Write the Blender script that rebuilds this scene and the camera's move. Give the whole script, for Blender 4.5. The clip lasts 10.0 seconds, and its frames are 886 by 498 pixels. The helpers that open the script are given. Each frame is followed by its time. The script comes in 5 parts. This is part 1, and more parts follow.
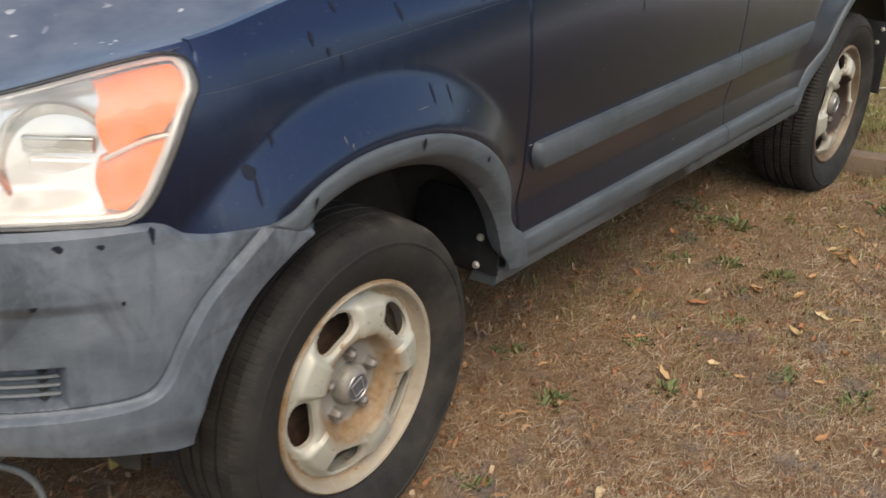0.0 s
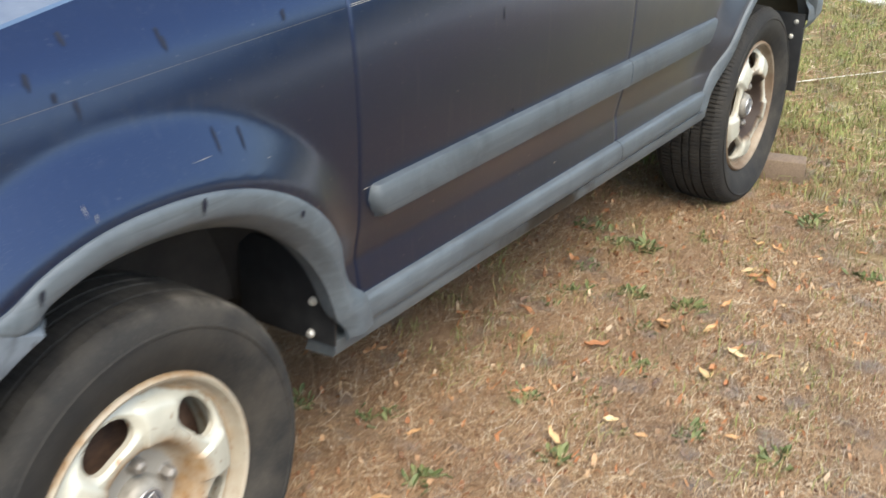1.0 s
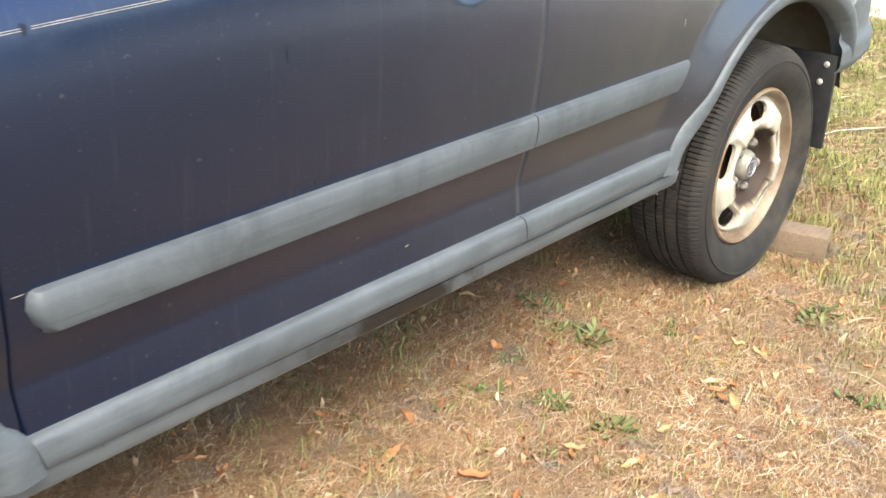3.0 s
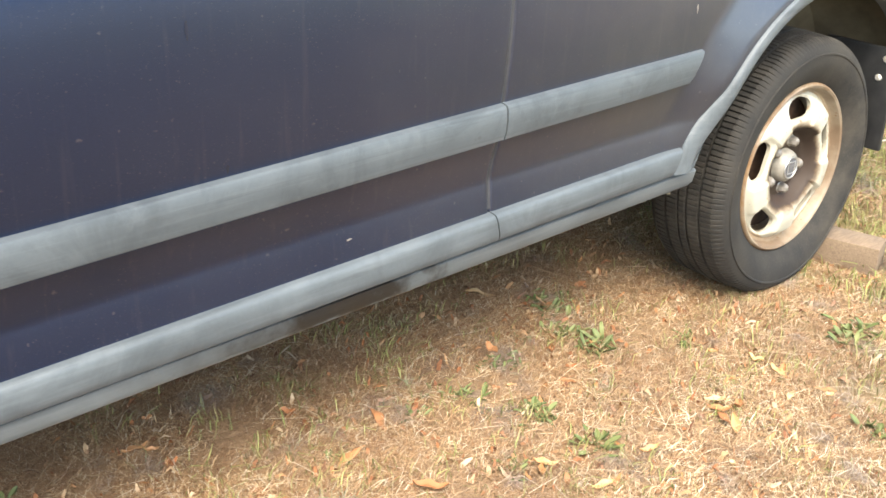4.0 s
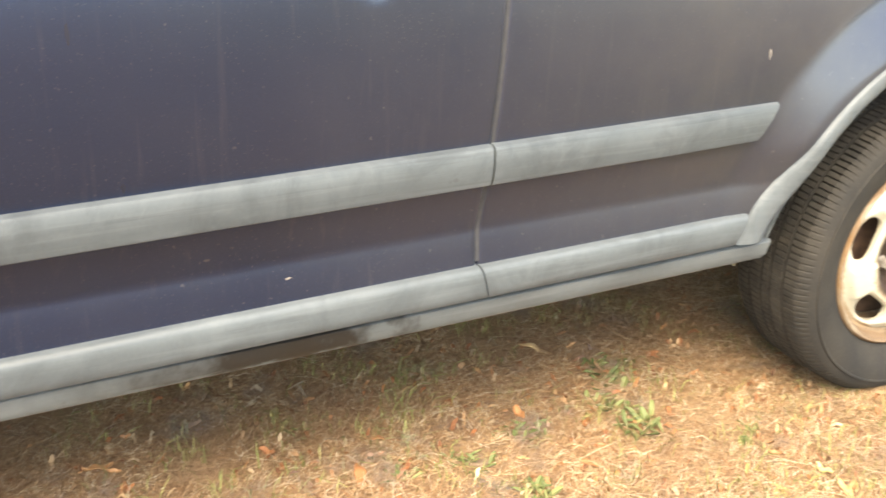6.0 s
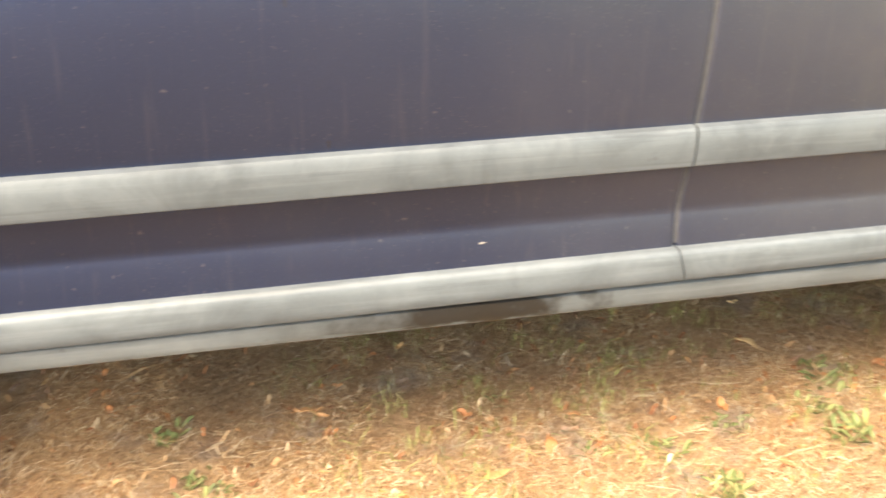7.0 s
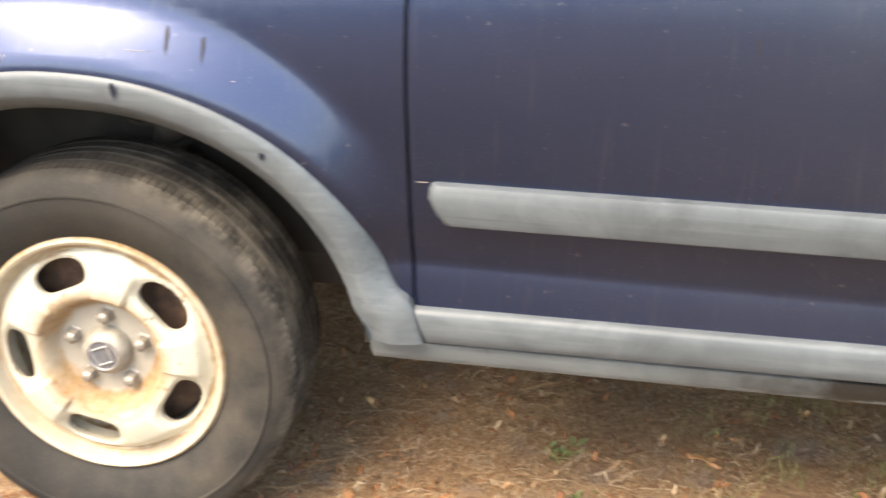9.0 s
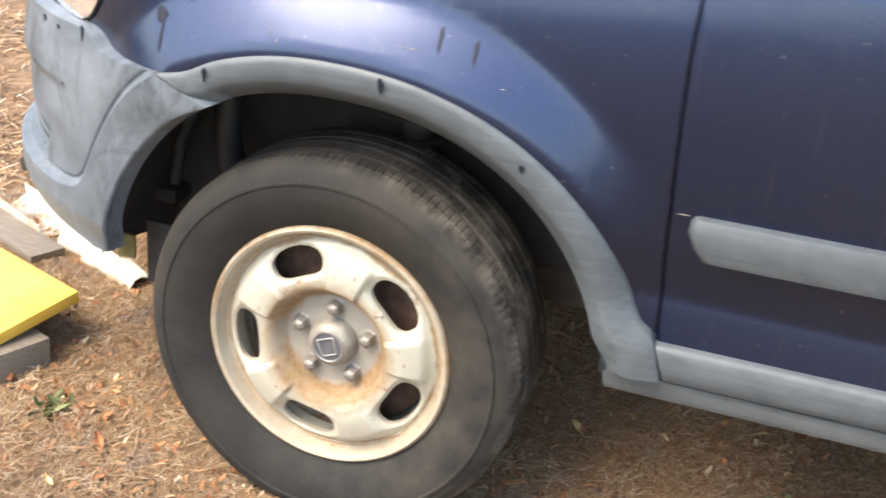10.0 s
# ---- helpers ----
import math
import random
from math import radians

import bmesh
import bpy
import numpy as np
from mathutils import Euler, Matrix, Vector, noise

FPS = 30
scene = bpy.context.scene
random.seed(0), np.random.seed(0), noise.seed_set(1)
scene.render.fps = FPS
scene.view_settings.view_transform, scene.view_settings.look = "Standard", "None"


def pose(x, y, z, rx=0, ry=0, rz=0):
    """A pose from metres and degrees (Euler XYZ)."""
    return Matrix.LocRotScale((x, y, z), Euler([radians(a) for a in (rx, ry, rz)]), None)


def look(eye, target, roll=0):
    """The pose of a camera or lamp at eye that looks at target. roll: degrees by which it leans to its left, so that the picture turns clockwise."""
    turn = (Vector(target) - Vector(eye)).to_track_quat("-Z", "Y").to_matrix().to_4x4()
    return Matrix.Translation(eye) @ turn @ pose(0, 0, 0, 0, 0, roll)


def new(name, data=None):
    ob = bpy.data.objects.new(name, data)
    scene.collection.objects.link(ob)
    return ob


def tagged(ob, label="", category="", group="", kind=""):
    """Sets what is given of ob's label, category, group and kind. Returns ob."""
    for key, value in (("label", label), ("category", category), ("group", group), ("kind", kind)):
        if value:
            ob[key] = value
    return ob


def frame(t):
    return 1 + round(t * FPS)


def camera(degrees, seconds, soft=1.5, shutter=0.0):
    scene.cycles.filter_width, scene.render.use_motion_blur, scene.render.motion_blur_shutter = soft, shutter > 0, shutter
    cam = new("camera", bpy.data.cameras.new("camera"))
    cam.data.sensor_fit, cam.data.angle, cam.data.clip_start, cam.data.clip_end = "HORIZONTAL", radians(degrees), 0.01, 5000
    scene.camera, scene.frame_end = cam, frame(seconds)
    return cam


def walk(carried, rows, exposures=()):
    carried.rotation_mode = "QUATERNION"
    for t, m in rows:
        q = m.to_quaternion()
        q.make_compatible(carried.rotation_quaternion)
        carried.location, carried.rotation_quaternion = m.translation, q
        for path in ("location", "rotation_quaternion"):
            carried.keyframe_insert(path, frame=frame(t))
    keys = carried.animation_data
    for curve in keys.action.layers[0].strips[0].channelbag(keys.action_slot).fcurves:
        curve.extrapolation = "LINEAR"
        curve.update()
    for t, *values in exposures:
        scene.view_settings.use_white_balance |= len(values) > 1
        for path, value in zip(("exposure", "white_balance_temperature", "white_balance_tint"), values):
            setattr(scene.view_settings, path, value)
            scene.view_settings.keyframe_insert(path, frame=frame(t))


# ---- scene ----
cam = camera(41.9, 10.0, soft=1.5, shutter=0.5)
PATH = [
    (0, (-1.443, -1.156, 1.42), (0.05, -0.094, 0.619), 3.1),
    (0.5, (-1.211, -1.136, 1.405), (0.257, -0.064, 0.572), 2.2),
    (1, (-0.972, -1.085, 1.373), (0.57, -0.097, 0.568), 1.6),
    (1.5, (-0.724, -1.066, 1.378), (0.811, -0.058, 0.587), 2.1),
    (2, (-0.5, -1.145, 1.348), (0.938, -0.004, 0.555), 2.3),
    (2.5, (-0.297, -1.16, 1.346), (1.122, -0.019, 0.518), 3.4),
    (3, (-0.118, -1.164, 1.318), (1.292, -0.003, 0.502), 2.9),
    (4.3, (0.272, -1.32, 1.286), (1.49, 0.029, 0.451), 2.1),
    (4.5, (0.32, -1.32, 1.284), (1.553, 0.033, 0.477), 2.0),
    (5, (0.486, -1.316, 1.281), (1.699, 0.074, 0.507), 3.3),
    (5.2, (0.535, -1.296, 1.271), (1.709, 0.116, 0.479), 3.9),
    (6.5, (0.791, -1.468, 1.251), (1.442, 0.229, 0.416), 1.5),
    (7, (0.813, -1.486, 1.242), (1.249, 0.27, 0.391), 1.0),
    (7.5, (0.819, -1.48, 1.244), (1.043, 0.313, 0.388), 1.2),
    (8, (0.802, -1.49, 1.249), (0.856, 0.323, 0.407), 1.7),
    (8.5, (0.766, -1.492, 1.249), (0.691, 0.326, 0.418), 2.4),
    (9, (0.767, -1.518, 1.254), (0.523, 0.295, 0.445), 2.0),
    (9.5, (0.728, -1.514, 1.254), (0.279, 0.263, 0.453), 3.1),
    (10, (0.638, -1.478, 1.249), (0.114, 0.267, 0.424), 5.4),
]
walk(cam, [(t, look(eye, target, roll)) for t, eye, target, roll in PATH],
     [(0, 0.68, 7300, 9), (1.0, 1.63, 6750, 5), (2.5, 2.17, 7200, 6), (4.5, 2.59, 7400, 5), (5.0, 2.62, 7800, 6), (6.5, 2.93, 8800, 7), (8.0, 3.31, 9700, 11), (8.5, 3.06, 9100, 11), (9.0, 2.60, 8200, 10), (10, 2.08, 7300, 9)])

# ---- light: a bright, hazy sky with a veiled sun ----
SUN_EL, SUN_AZ = 54.0, 232.0          # degrees; azimuth counted from +x towards +y
world = bpy.data.worlds.new("sky")
scene.world = world
world.use_nodes = True
wn = world.node_tree.nodes
sky = wn.new("ShaderNodeTexSky")
sky.sky_type = "NISHITA"
sky.sun_disc = False
sky.sun_elevation = radians(SUN_EL)
sky.sun_rotation = radians(90 - SUN_AZ)
sky.air_density, sky.dust_density, sky.ozone_density = 1.0, 2.0, 1.0
wn["Background"].inputs["Strength"].default_value = 0.15
world.node_tree.links.new(sky.outputs[0], wn["Background"].inputs["Color"])
sun = new("sun", bpy.data.lights.new("sun", "SUN"))
sun.data.energy, sun.data.angle, sun.data.color = 1.3, radians(40), (1.0, 0.93, 0.84)
ce = math.cos(radians(SUN_EL))
sun.matrix_world = look((0, 0, 0), (-ce * math.cos(radians(SUN_AZ)), -ce * math.sin(radians(SUN_AZ)), -math.sin(radians(SUN_EL))))

# ---- materials ----
class Nodes:
    """A short way to write a node material."""

    def __init__(self, name):
        self.mat = bpy.data.materials.new(name)
        self.mat.use_nodes = True
        self.t = self.mat.node_tree
        self.bsdf = self.t.nodes["Principled BSDF"]
        self.coord = self.t.nodes.new("ShaderNodeTexCoord").outputs["Object"]

    def put(self, socket, value):
        if isinstance(value, bpy.types.NodeSocket):
            self.t.links.new(value, socket)
        elif isinstance(value, tuple) and len(value) == 3 and socket.type == "RGBA":
            socket.default_value = (*value, 1)
        else:
            socket.default_value = value

    def set(self, **kw):
        names = dict(color="Base Color", rough="Roughness", metal="Metallic", coat="Coat Weight", coat_rough="Coat Roughness",
                     normal="Normal", coat_ior="Coat IOR", trans="Transmission Weight", ior="IOR", alpha="Alpha", spec="Specular IOR Level", sheen="Sheen Weight", sub="Subsurface Weight")
        for k, v in kw.items():
            self.put(self.bsdf.inputs[names[k]], v)
        return self

    def noise(self, scale, detail=4.0, rough=0.55, stretch=None, distort=0.0):
        n = self.t.nodes.new("ShaderNodeTexNoise")
        n.inputs["Scale"].default_value, n.inputs["Detail"].default_value = scale, detail
        n.inputs["Roughness"].default_value, n.inputs["Distortion"].default_value = rough, distort
        self.t.links.new(self.map(stretch) if stretch else self.coord, n.inputs["Vector"])
        return n.outputs["Fac"]

    def voronoi(self, scale, stretch=None):
        n = self.t.nodes.new("ShaderNodeTexVoronoi")
        n.inputs["Scale"].default_value = scale
        self.t.links.new(self.map(stretch) if stretch else self.coord, n.inputs["Vector"])
        return n.outputs["Distance"]

    def map(self, stretch):
        n = self.t.nodes.new("ShaderNodeMapping")
        n.inputs["Scale"].default_value = stretch
        self.t.links.new(self.coord, n.inputs["Vector"])
        return n.outputs[0]

    def ramp(self, fac, *stops):
        n = self.t.nodes.new("ShaderNodeValToRGB")
        e = n.color_ramp.elements
        e.remove(e[1])
        e[0].position = stops[0][0]
        for p, _ in stops[1:]:
            e.new(p)
        for el, (p, c) in zip(e, stops):
            el.color = (*c, 1) if isinstance(c, tuple) else (c, c, c, 1)
        self.put(n.inputs[0], fac)
        return n.outputs[0]

    def mix(self, fac, a, b, blend="MIX"):
        n = self.t.nodes.new("ShaderNodeMix")
        n.data_type, n.blend_type = "RGBA", blend
        self.put(n.inputs[0], fac), self.put(n.inputs[6], a), self.put(n.inputs[7], b)
        return n.outputs[2]

    def math(self, op, a, b=0.0, clamp=False):
        n = self.t.nodes.new("ShaderNodeMath")
        n.operation, n.use_clamp = op, clamp
        self.put(n.inputs[0], a), self.put(n.inputs[1], b)
        return n.outputs[0]

    def bump(self, height, strength=0.3, distance=0.002, below=None):
        n = self.t.nodes.new("ShaderNodeBump")
        n.inputs["Strength"].default_value, n.inputs["Distance"].default_value = strength, distance
        self.put(n.inputs["Height"], height)
        if below:
            self.put(n.inputs["Normal"], below)
        return n.outputs[0]

    def axis(self, k):
        n = self.t.nodes.new("ShaderNodeSeparateXYZ")
        self.t.links.new(self.coord, n.inputs[0])
        return n.outputs[k]

    def random(self, island=False):
        if island:
            return self.t.nodes.new("ShaderNodeNewGeometry").outputs["Random Per Island"]
        return self.t.nodes.new("ShaderNodeObjectInfo").outputs["Random"]


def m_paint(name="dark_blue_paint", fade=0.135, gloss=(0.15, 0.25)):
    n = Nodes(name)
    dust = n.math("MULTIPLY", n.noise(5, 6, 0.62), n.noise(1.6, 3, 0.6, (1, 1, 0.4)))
    dust_veil = n.ramp(dust, (0.10, 0.52), (0.48, 1.0))
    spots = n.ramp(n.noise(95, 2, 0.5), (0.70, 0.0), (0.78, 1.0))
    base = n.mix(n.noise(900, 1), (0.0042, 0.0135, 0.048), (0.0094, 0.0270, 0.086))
    # Dust grows rearwards; part of it is veiling glare painted into the colour.
    dust_veil = n.math("MULTIPLY", dust_veil, n.ramp(n.math("MULTIPLY", n.axis(0), 0.25), (0.0, 0.22), (0.13, 0.14), (0.30, 0.50), (0.46, 1.7), (0.58, 2.1)))
    col = n.mix(n.math("MULTIPLY", dust_veil, fade), base, (0.226, 0.196, 0.100))
    col = n.mix(n.math("MULTIPLY", spots, 0.16), col, (0.32, 0.29, 0.26))
    specks = n.math("MULTIPLY", n.ramp(n.noise(330, 2, 0.5), (0.66, 0.0), (0.74, 1.0)), n.ramp(n.noise(4, 4), (0.4, 0.1), (0.65, 0.5)))
    col = n.mix(n.math("MULTIPLY", specks, 0.5), col, (0.22, 0.21, 0.20))
    runs = n.ramp(n.noise(60, 4, 0.6, (1, 1, 0.06)), (0.58, 0.0), (0.78, 0.07))
    col = n.mix(runs, col, (0.22, 0.20, 0.17))
    n.set(color=col, metal=n.ramp(n.math("MULTIPLY", dust_veil, fade), (0.0, 0.88), (0.4, 0.25)), rough=0.34,
          coat=n.ramp(n.math("MULTIPLY", dust_veil, fade), (0.10, 1.0), (0.36, 0.45)), coat_rough=n.ramp(n.noise(40, 5), (0.3, gloss[0]), (0.75, gloss[1])), coat_ior=1.47)
    return n.mat


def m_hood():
    """The same blue, its coat dulled, the sky's reflection painted in as grey, with droppings."""
    n = Nodes("sky_greyed_blue_paint")
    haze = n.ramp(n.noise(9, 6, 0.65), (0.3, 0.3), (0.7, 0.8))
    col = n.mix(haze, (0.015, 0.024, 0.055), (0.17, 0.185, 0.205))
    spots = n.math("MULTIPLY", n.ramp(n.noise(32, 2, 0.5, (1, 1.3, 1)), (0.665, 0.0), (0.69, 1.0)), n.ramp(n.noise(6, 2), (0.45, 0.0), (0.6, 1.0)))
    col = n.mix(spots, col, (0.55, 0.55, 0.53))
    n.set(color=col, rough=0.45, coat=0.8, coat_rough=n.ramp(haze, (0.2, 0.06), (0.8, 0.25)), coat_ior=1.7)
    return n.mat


def m_plastic(name="weathered_grey_plastic", tint=(1, 1, 1), along=(0.07, 1, 1.2), even=0.55, stain=0.0):
    n = Nodes(name)
    big, streak, fine = n.noise(6, 6, 0.65, None, 0.8), n.noise(9, 5, 0.6, (0.35, 1, 3)), n.noise(160, 3)
    a, b, c = (tuple(v * t for v, t in zip(col, tint)) for col in ((0.040, 0.047, 0.052), (0.089, 0.102, 0.109), (0.152, 0.165, 0.170)))
    calm = [tuple(v + (m - v) * even for v, m in zip(k, b)) for k in (a, c)]
    col = n.ramp(big, (0.25, calm[0]), (0.5, b), (0.75, calm[1]))
    col = n.mix(n.math("MULTIPLY", n.ramp(streak, (0.45, 0.0), (0.75, 1.0)), 0.5), col, a)
    col = n.mix(n.math("MULTIPLY", fine, 0.22), col, c)
    fibre = n.noise(70, 5, 0.6, along)
    col = n.mix(n.ramp(fibre, (0.50, 0.0), (0.78, 0.55)), col, c)
    col = n.mix(n.ramp(n.noise(48, 5, 0.65, along), (0.56, 0.0), (0.74, 0.6)), col, a)
    if stain:
        col = n.mix(n.ramp(n.noise(5.5, 7, 0.68, (1, 1, 0.7), 1.6), (0.50, 0.0), (0.62, stain)), col, tuple(v * 0.62 for v in a))
        col = n.mix(n.ramp(n.noise(11, 6, 0.7, (1, 1, 0.5), 2.0), (0.56, 0.0), (0.68, stain * 0.7)), col, tuple(v * 1.15 for v in c))
    spots = n.ramp(n.noise(28, 3, 0.5), (0.72, 0.0), (0.76, 1.0))
    col = n.mix(n.math("MULTIPLY", spots, 0.6), col, (0.05, 0.055, 0.06))
    n.set(color=col, rough=n.ramp(big, (0.3, 0.42), (0.7, 0.62)), spec=0.5, normal=n.bump(fine, 0.25, 0.0006))
    return n.mat


def m_rocker():
    """The same plastic, scraped black along part of its length."""
    mat = m_plastic("scraped_grey_plastic")
    n = Nodes("unused")
    bpy.data.materials.remove(n.mat)
    n.mat, n.t = mat, mat.node_tree
    n.bsdf = n.t.nodes["Principled BSDF"]
    n.coord = n.t.nodes.new("ShaderNodeTexCoord").outputs["Object"]
    x, z = n.axis(0), n.axis(2)
    edge = n.math("ADD", x, n.math("MULTIPLY", n.math("SUBTRACT", n.noise(16, 5, 0.6), 0.5), 0.55))
    dark = n.ramp(n.math("MULTIPLY", edge, 0.5), (0.43, 0.0), (0.52, 0.35), (0.58, 1.0), (0.66, 1.0), (0.72, 0.0))
    low = n.ramp(n.math("ADD", n.math("MULTIPLY", n.math("SUBTRACT", z, 0.36), 18.0), n.math("MULTIPLY", n.noise(26, 6, 0.7, (0.6, 1, 1.6)), 1.5)), (0.74, 0.0), (0.92, 1.0))
    was = n.bsdf.inputs["Base Color"].links[0].from_socket
    n.set(color=n.mix(n.math("MULTIPLY", dark, low), was, (0.012, 0.011, 0.010)))
    return mat


def m_rubber():
    n = Nodes("dusty_tyre_rubber")
    dust = n.ramp(n.noise(9, 6, 0.65), (0.35, 0.0), (0.75, 1.0))
    x, z = n.axis(0), n.axis(2)
    behind = n.ramp(n.math("ADD", x, 0.35), (0.30, 0.24), (0.60, 0.70))
    col = n.mix(n.math("MULTIPLY", dust, behind), (0.015, 0.0148, 0.0145), (0.082, 0.070, 0.054))
    col = n.mix(n.math("MULTIPLY", n.ramp(n.noise(220, 3), (0.55, 0.0), (0.7, 1.0)), 0.08), col, (0.16, 0.14, 0.12))
    r = n.math("SQRT", n.math("ADD", n.math("MULTIPLY", x, x), n.math("MULTIPLY", z, z)))
    worn = n.math("MULTIPLY", n.ramp(n.math("MULTIPLY", r, 3.0), (0.925, 0.0), (0.965, 1.0)), n.ramp(n.noise(14, 6, 0.65), (0.44, 0.0), (0.60, 0.8)))
    worn = n.math("MULTIPLY", worn, n.ramp(n.math("ADD", x, 0.3), (0.25, 0.18), (0.48, 1.0)))
    col = n.mix(worn, col, (0.125, 0.110, 0.090))
    n.set(color=col, rough=0.78, spec=0.3, normal=n.bump(n.noise(130, 4), 0.3, 0.001))
    return n.mat


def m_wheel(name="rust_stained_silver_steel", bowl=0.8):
    """bowl: how far the hub's flat is covered by grey metal (front) or, under 0.5, by rust and painted shade."""
    n = Nodes(name)
    x, z = n.axis(0), n.axis(2)
    r = n.math("SQRT", n.math("ADD", n.math("MULTIPLY", x, x), n.math("MULTIPLY", z, z)))
    wob = n.math("ADD", r, n.math("MULTIPLY", n.math("SUBTRACT", n.noise(14, 5, 0.6), 0.5), 0.035))
    ring = n.math("MULTIPLY", n.ramp(n.math("MULTIPLY", wob, 4.0), (0.29, 0.10), (0.325, 1.0), (0.42, 0.95), (0.50, 0.0)), n.ramp(n.noise(9, 3), (0.34, 0.55), (0.54, 1.0)))
    lip = n.ramp(n.math("MULTIPLY", wob, 4.0), (0.725, 0.0), (0.745, 1.0), (0.768, 0.66), (0.80, 0.44), (0.825, 0.55), (0.848, 1.0))
    grain = n.ramp(n.noise(60, 5, 0.7), (0.35, 0.35), (0.7, 1.0))
    base = n.mix(n.noise(22, 5), (0.37, 0.36, 0.30), (0.55, 0.53, 0.44))
    rust = n.mix(n.noise(40, 4), (0.125, 0.058, 0.016), (0.285, 0.156, 0.048))
    five = n.math("COSINE", n.math("MULTIPLY", n.math("ARCTAN2", z, x), 5.0))
    dr = n.math("MULTIPLY", n.math("SUBTRACT", r, 0.15), 35.0)
    hole = n.math("SQRT", n.math("ADD", n.math("MULTIPLY", dr, dr), n.math("MULTIPLY", n.math("SUBTRACT", 1.0, five), 1.04)))
    hole = n.math("ADD", hole, n.math("MULTIPLY", n.math("SUBTRACT", n.noise(30, 4), 0.5), 0.5))
    rim = n.math("MULTIPLY", n.ramp(n.math("MULTIPLY", hole, 0.5), (0.53, 1.0), (0.60, 0.0)), n.ramp(n.math("MULTIPLY", r, 4.0), (0.70, 1.0), (0.73, 0.0)))
    lip = n.math("MULTIPLY", lip, n.ramp(n.noise(11, 5, 0.65), (0.32, 0.68), (0.55, 1.0)))
    ring = n.math("MAXIMUM", ring, n.math("MULTIPLY", rim, 0.22))
    amount = n.math("MULTIPLY", n.math("MAXIMUM", ring, n.math("MULTIPLY", lip, 1.0)), n.math("ADD", n.math("MULTIPLY", grain, 0.35), 0.65))
    col = n.mix(amount, base, rust)
    col = n.mix(n.ramp(n.noise(75, 3, 0.6), (0.64, 0.0), (0.72, 0.75)), col, (0.19, 0.08, 0.03))
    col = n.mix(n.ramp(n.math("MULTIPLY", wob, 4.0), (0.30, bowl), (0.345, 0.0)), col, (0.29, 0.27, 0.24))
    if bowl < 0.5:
        # Rust brown taken near black for the shade deep in the bowl.
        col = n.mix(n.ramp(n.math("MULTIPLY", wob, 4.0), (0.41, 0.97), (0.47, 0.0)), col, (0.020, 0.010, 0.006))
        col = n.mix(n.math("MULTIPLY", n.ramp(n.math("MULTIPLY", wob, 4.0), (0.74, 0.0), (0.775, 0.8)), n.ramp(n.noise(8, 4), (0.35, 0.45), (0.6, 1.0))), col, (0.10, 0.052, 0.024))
    n.set(color=col, metal=n.ramp(amount, (0.0, 0.25), (0.7, 0.0)), rough=n.ramp(amount, (0.0, 0.44), (0.8, 0.72)),
          normal=n.bump(n.noise(80, 4), 0.2, 0.0008))
    return n.mat


def m_simple(name, a, b, scale=30, rough=0.6, metal=0.0, bump=0.2, stretch=None, **kw):
    n = Nodes(name)
    g = n.noise(scale, 5, 0.6, stretch)
    col = n.mix(n.ramp(g, (0.3, 0.0), (0.7, 1.0)), a, b)
    col = n.mix(n.math("MULTIPLY", n.noise(scale * 0.17, 3), 0.35), col, tuple(v * 0.5 for v in a))
    n.set(color=col, rough=rough, metal=metal, normal=n.bump(n.noise(scale * 4, 4), bump, 0.001), **kw)
    return n.mat


def m_clear():
    n = Nodes("clear_lens_plastic")
    n.set(color=(0.97, 0.97, 0.96), rough=n.ramp(n.noise(30, 4), (0.3, 0.015), (0.7, 0.05)), trans=n.ramp(n.noise(16, 4), (0.3, 0.97), (0.7, 0.90)), ior=1.45)
    return n.mat


def m_amber():
    n = Nodes("amber_lens")
    ribs = n.noise(60, 3, 0.5, (1, 1, 3))
    n.set(color=n.mix(ribs, (0.88, 0.13, 0.015), (0.95, 0.27, 0.045)), rough=0.22, coat=1.0, sub=0.0, normal=n.bump(ribs, 0.4, 0.002))
    return n.mat


def m_wood(name, a, b):
    n = Nodes(name)
    g = n.noise(26, 6, 0.6, (1, 9, 9), 0.6)
    col = n.mix(n.ramp(g, (0.3, 0.0), (0.7, 1.0)), a, b)
    col = n.mix(n.math("MULTIPLY", n.noise(9, 4), 0.5), col, tuple(v * 0.55 for v in a))
    n.set(color=col, rough=0.82, normal=n.bump(g, 0.6, 0.002))
    return n.mat


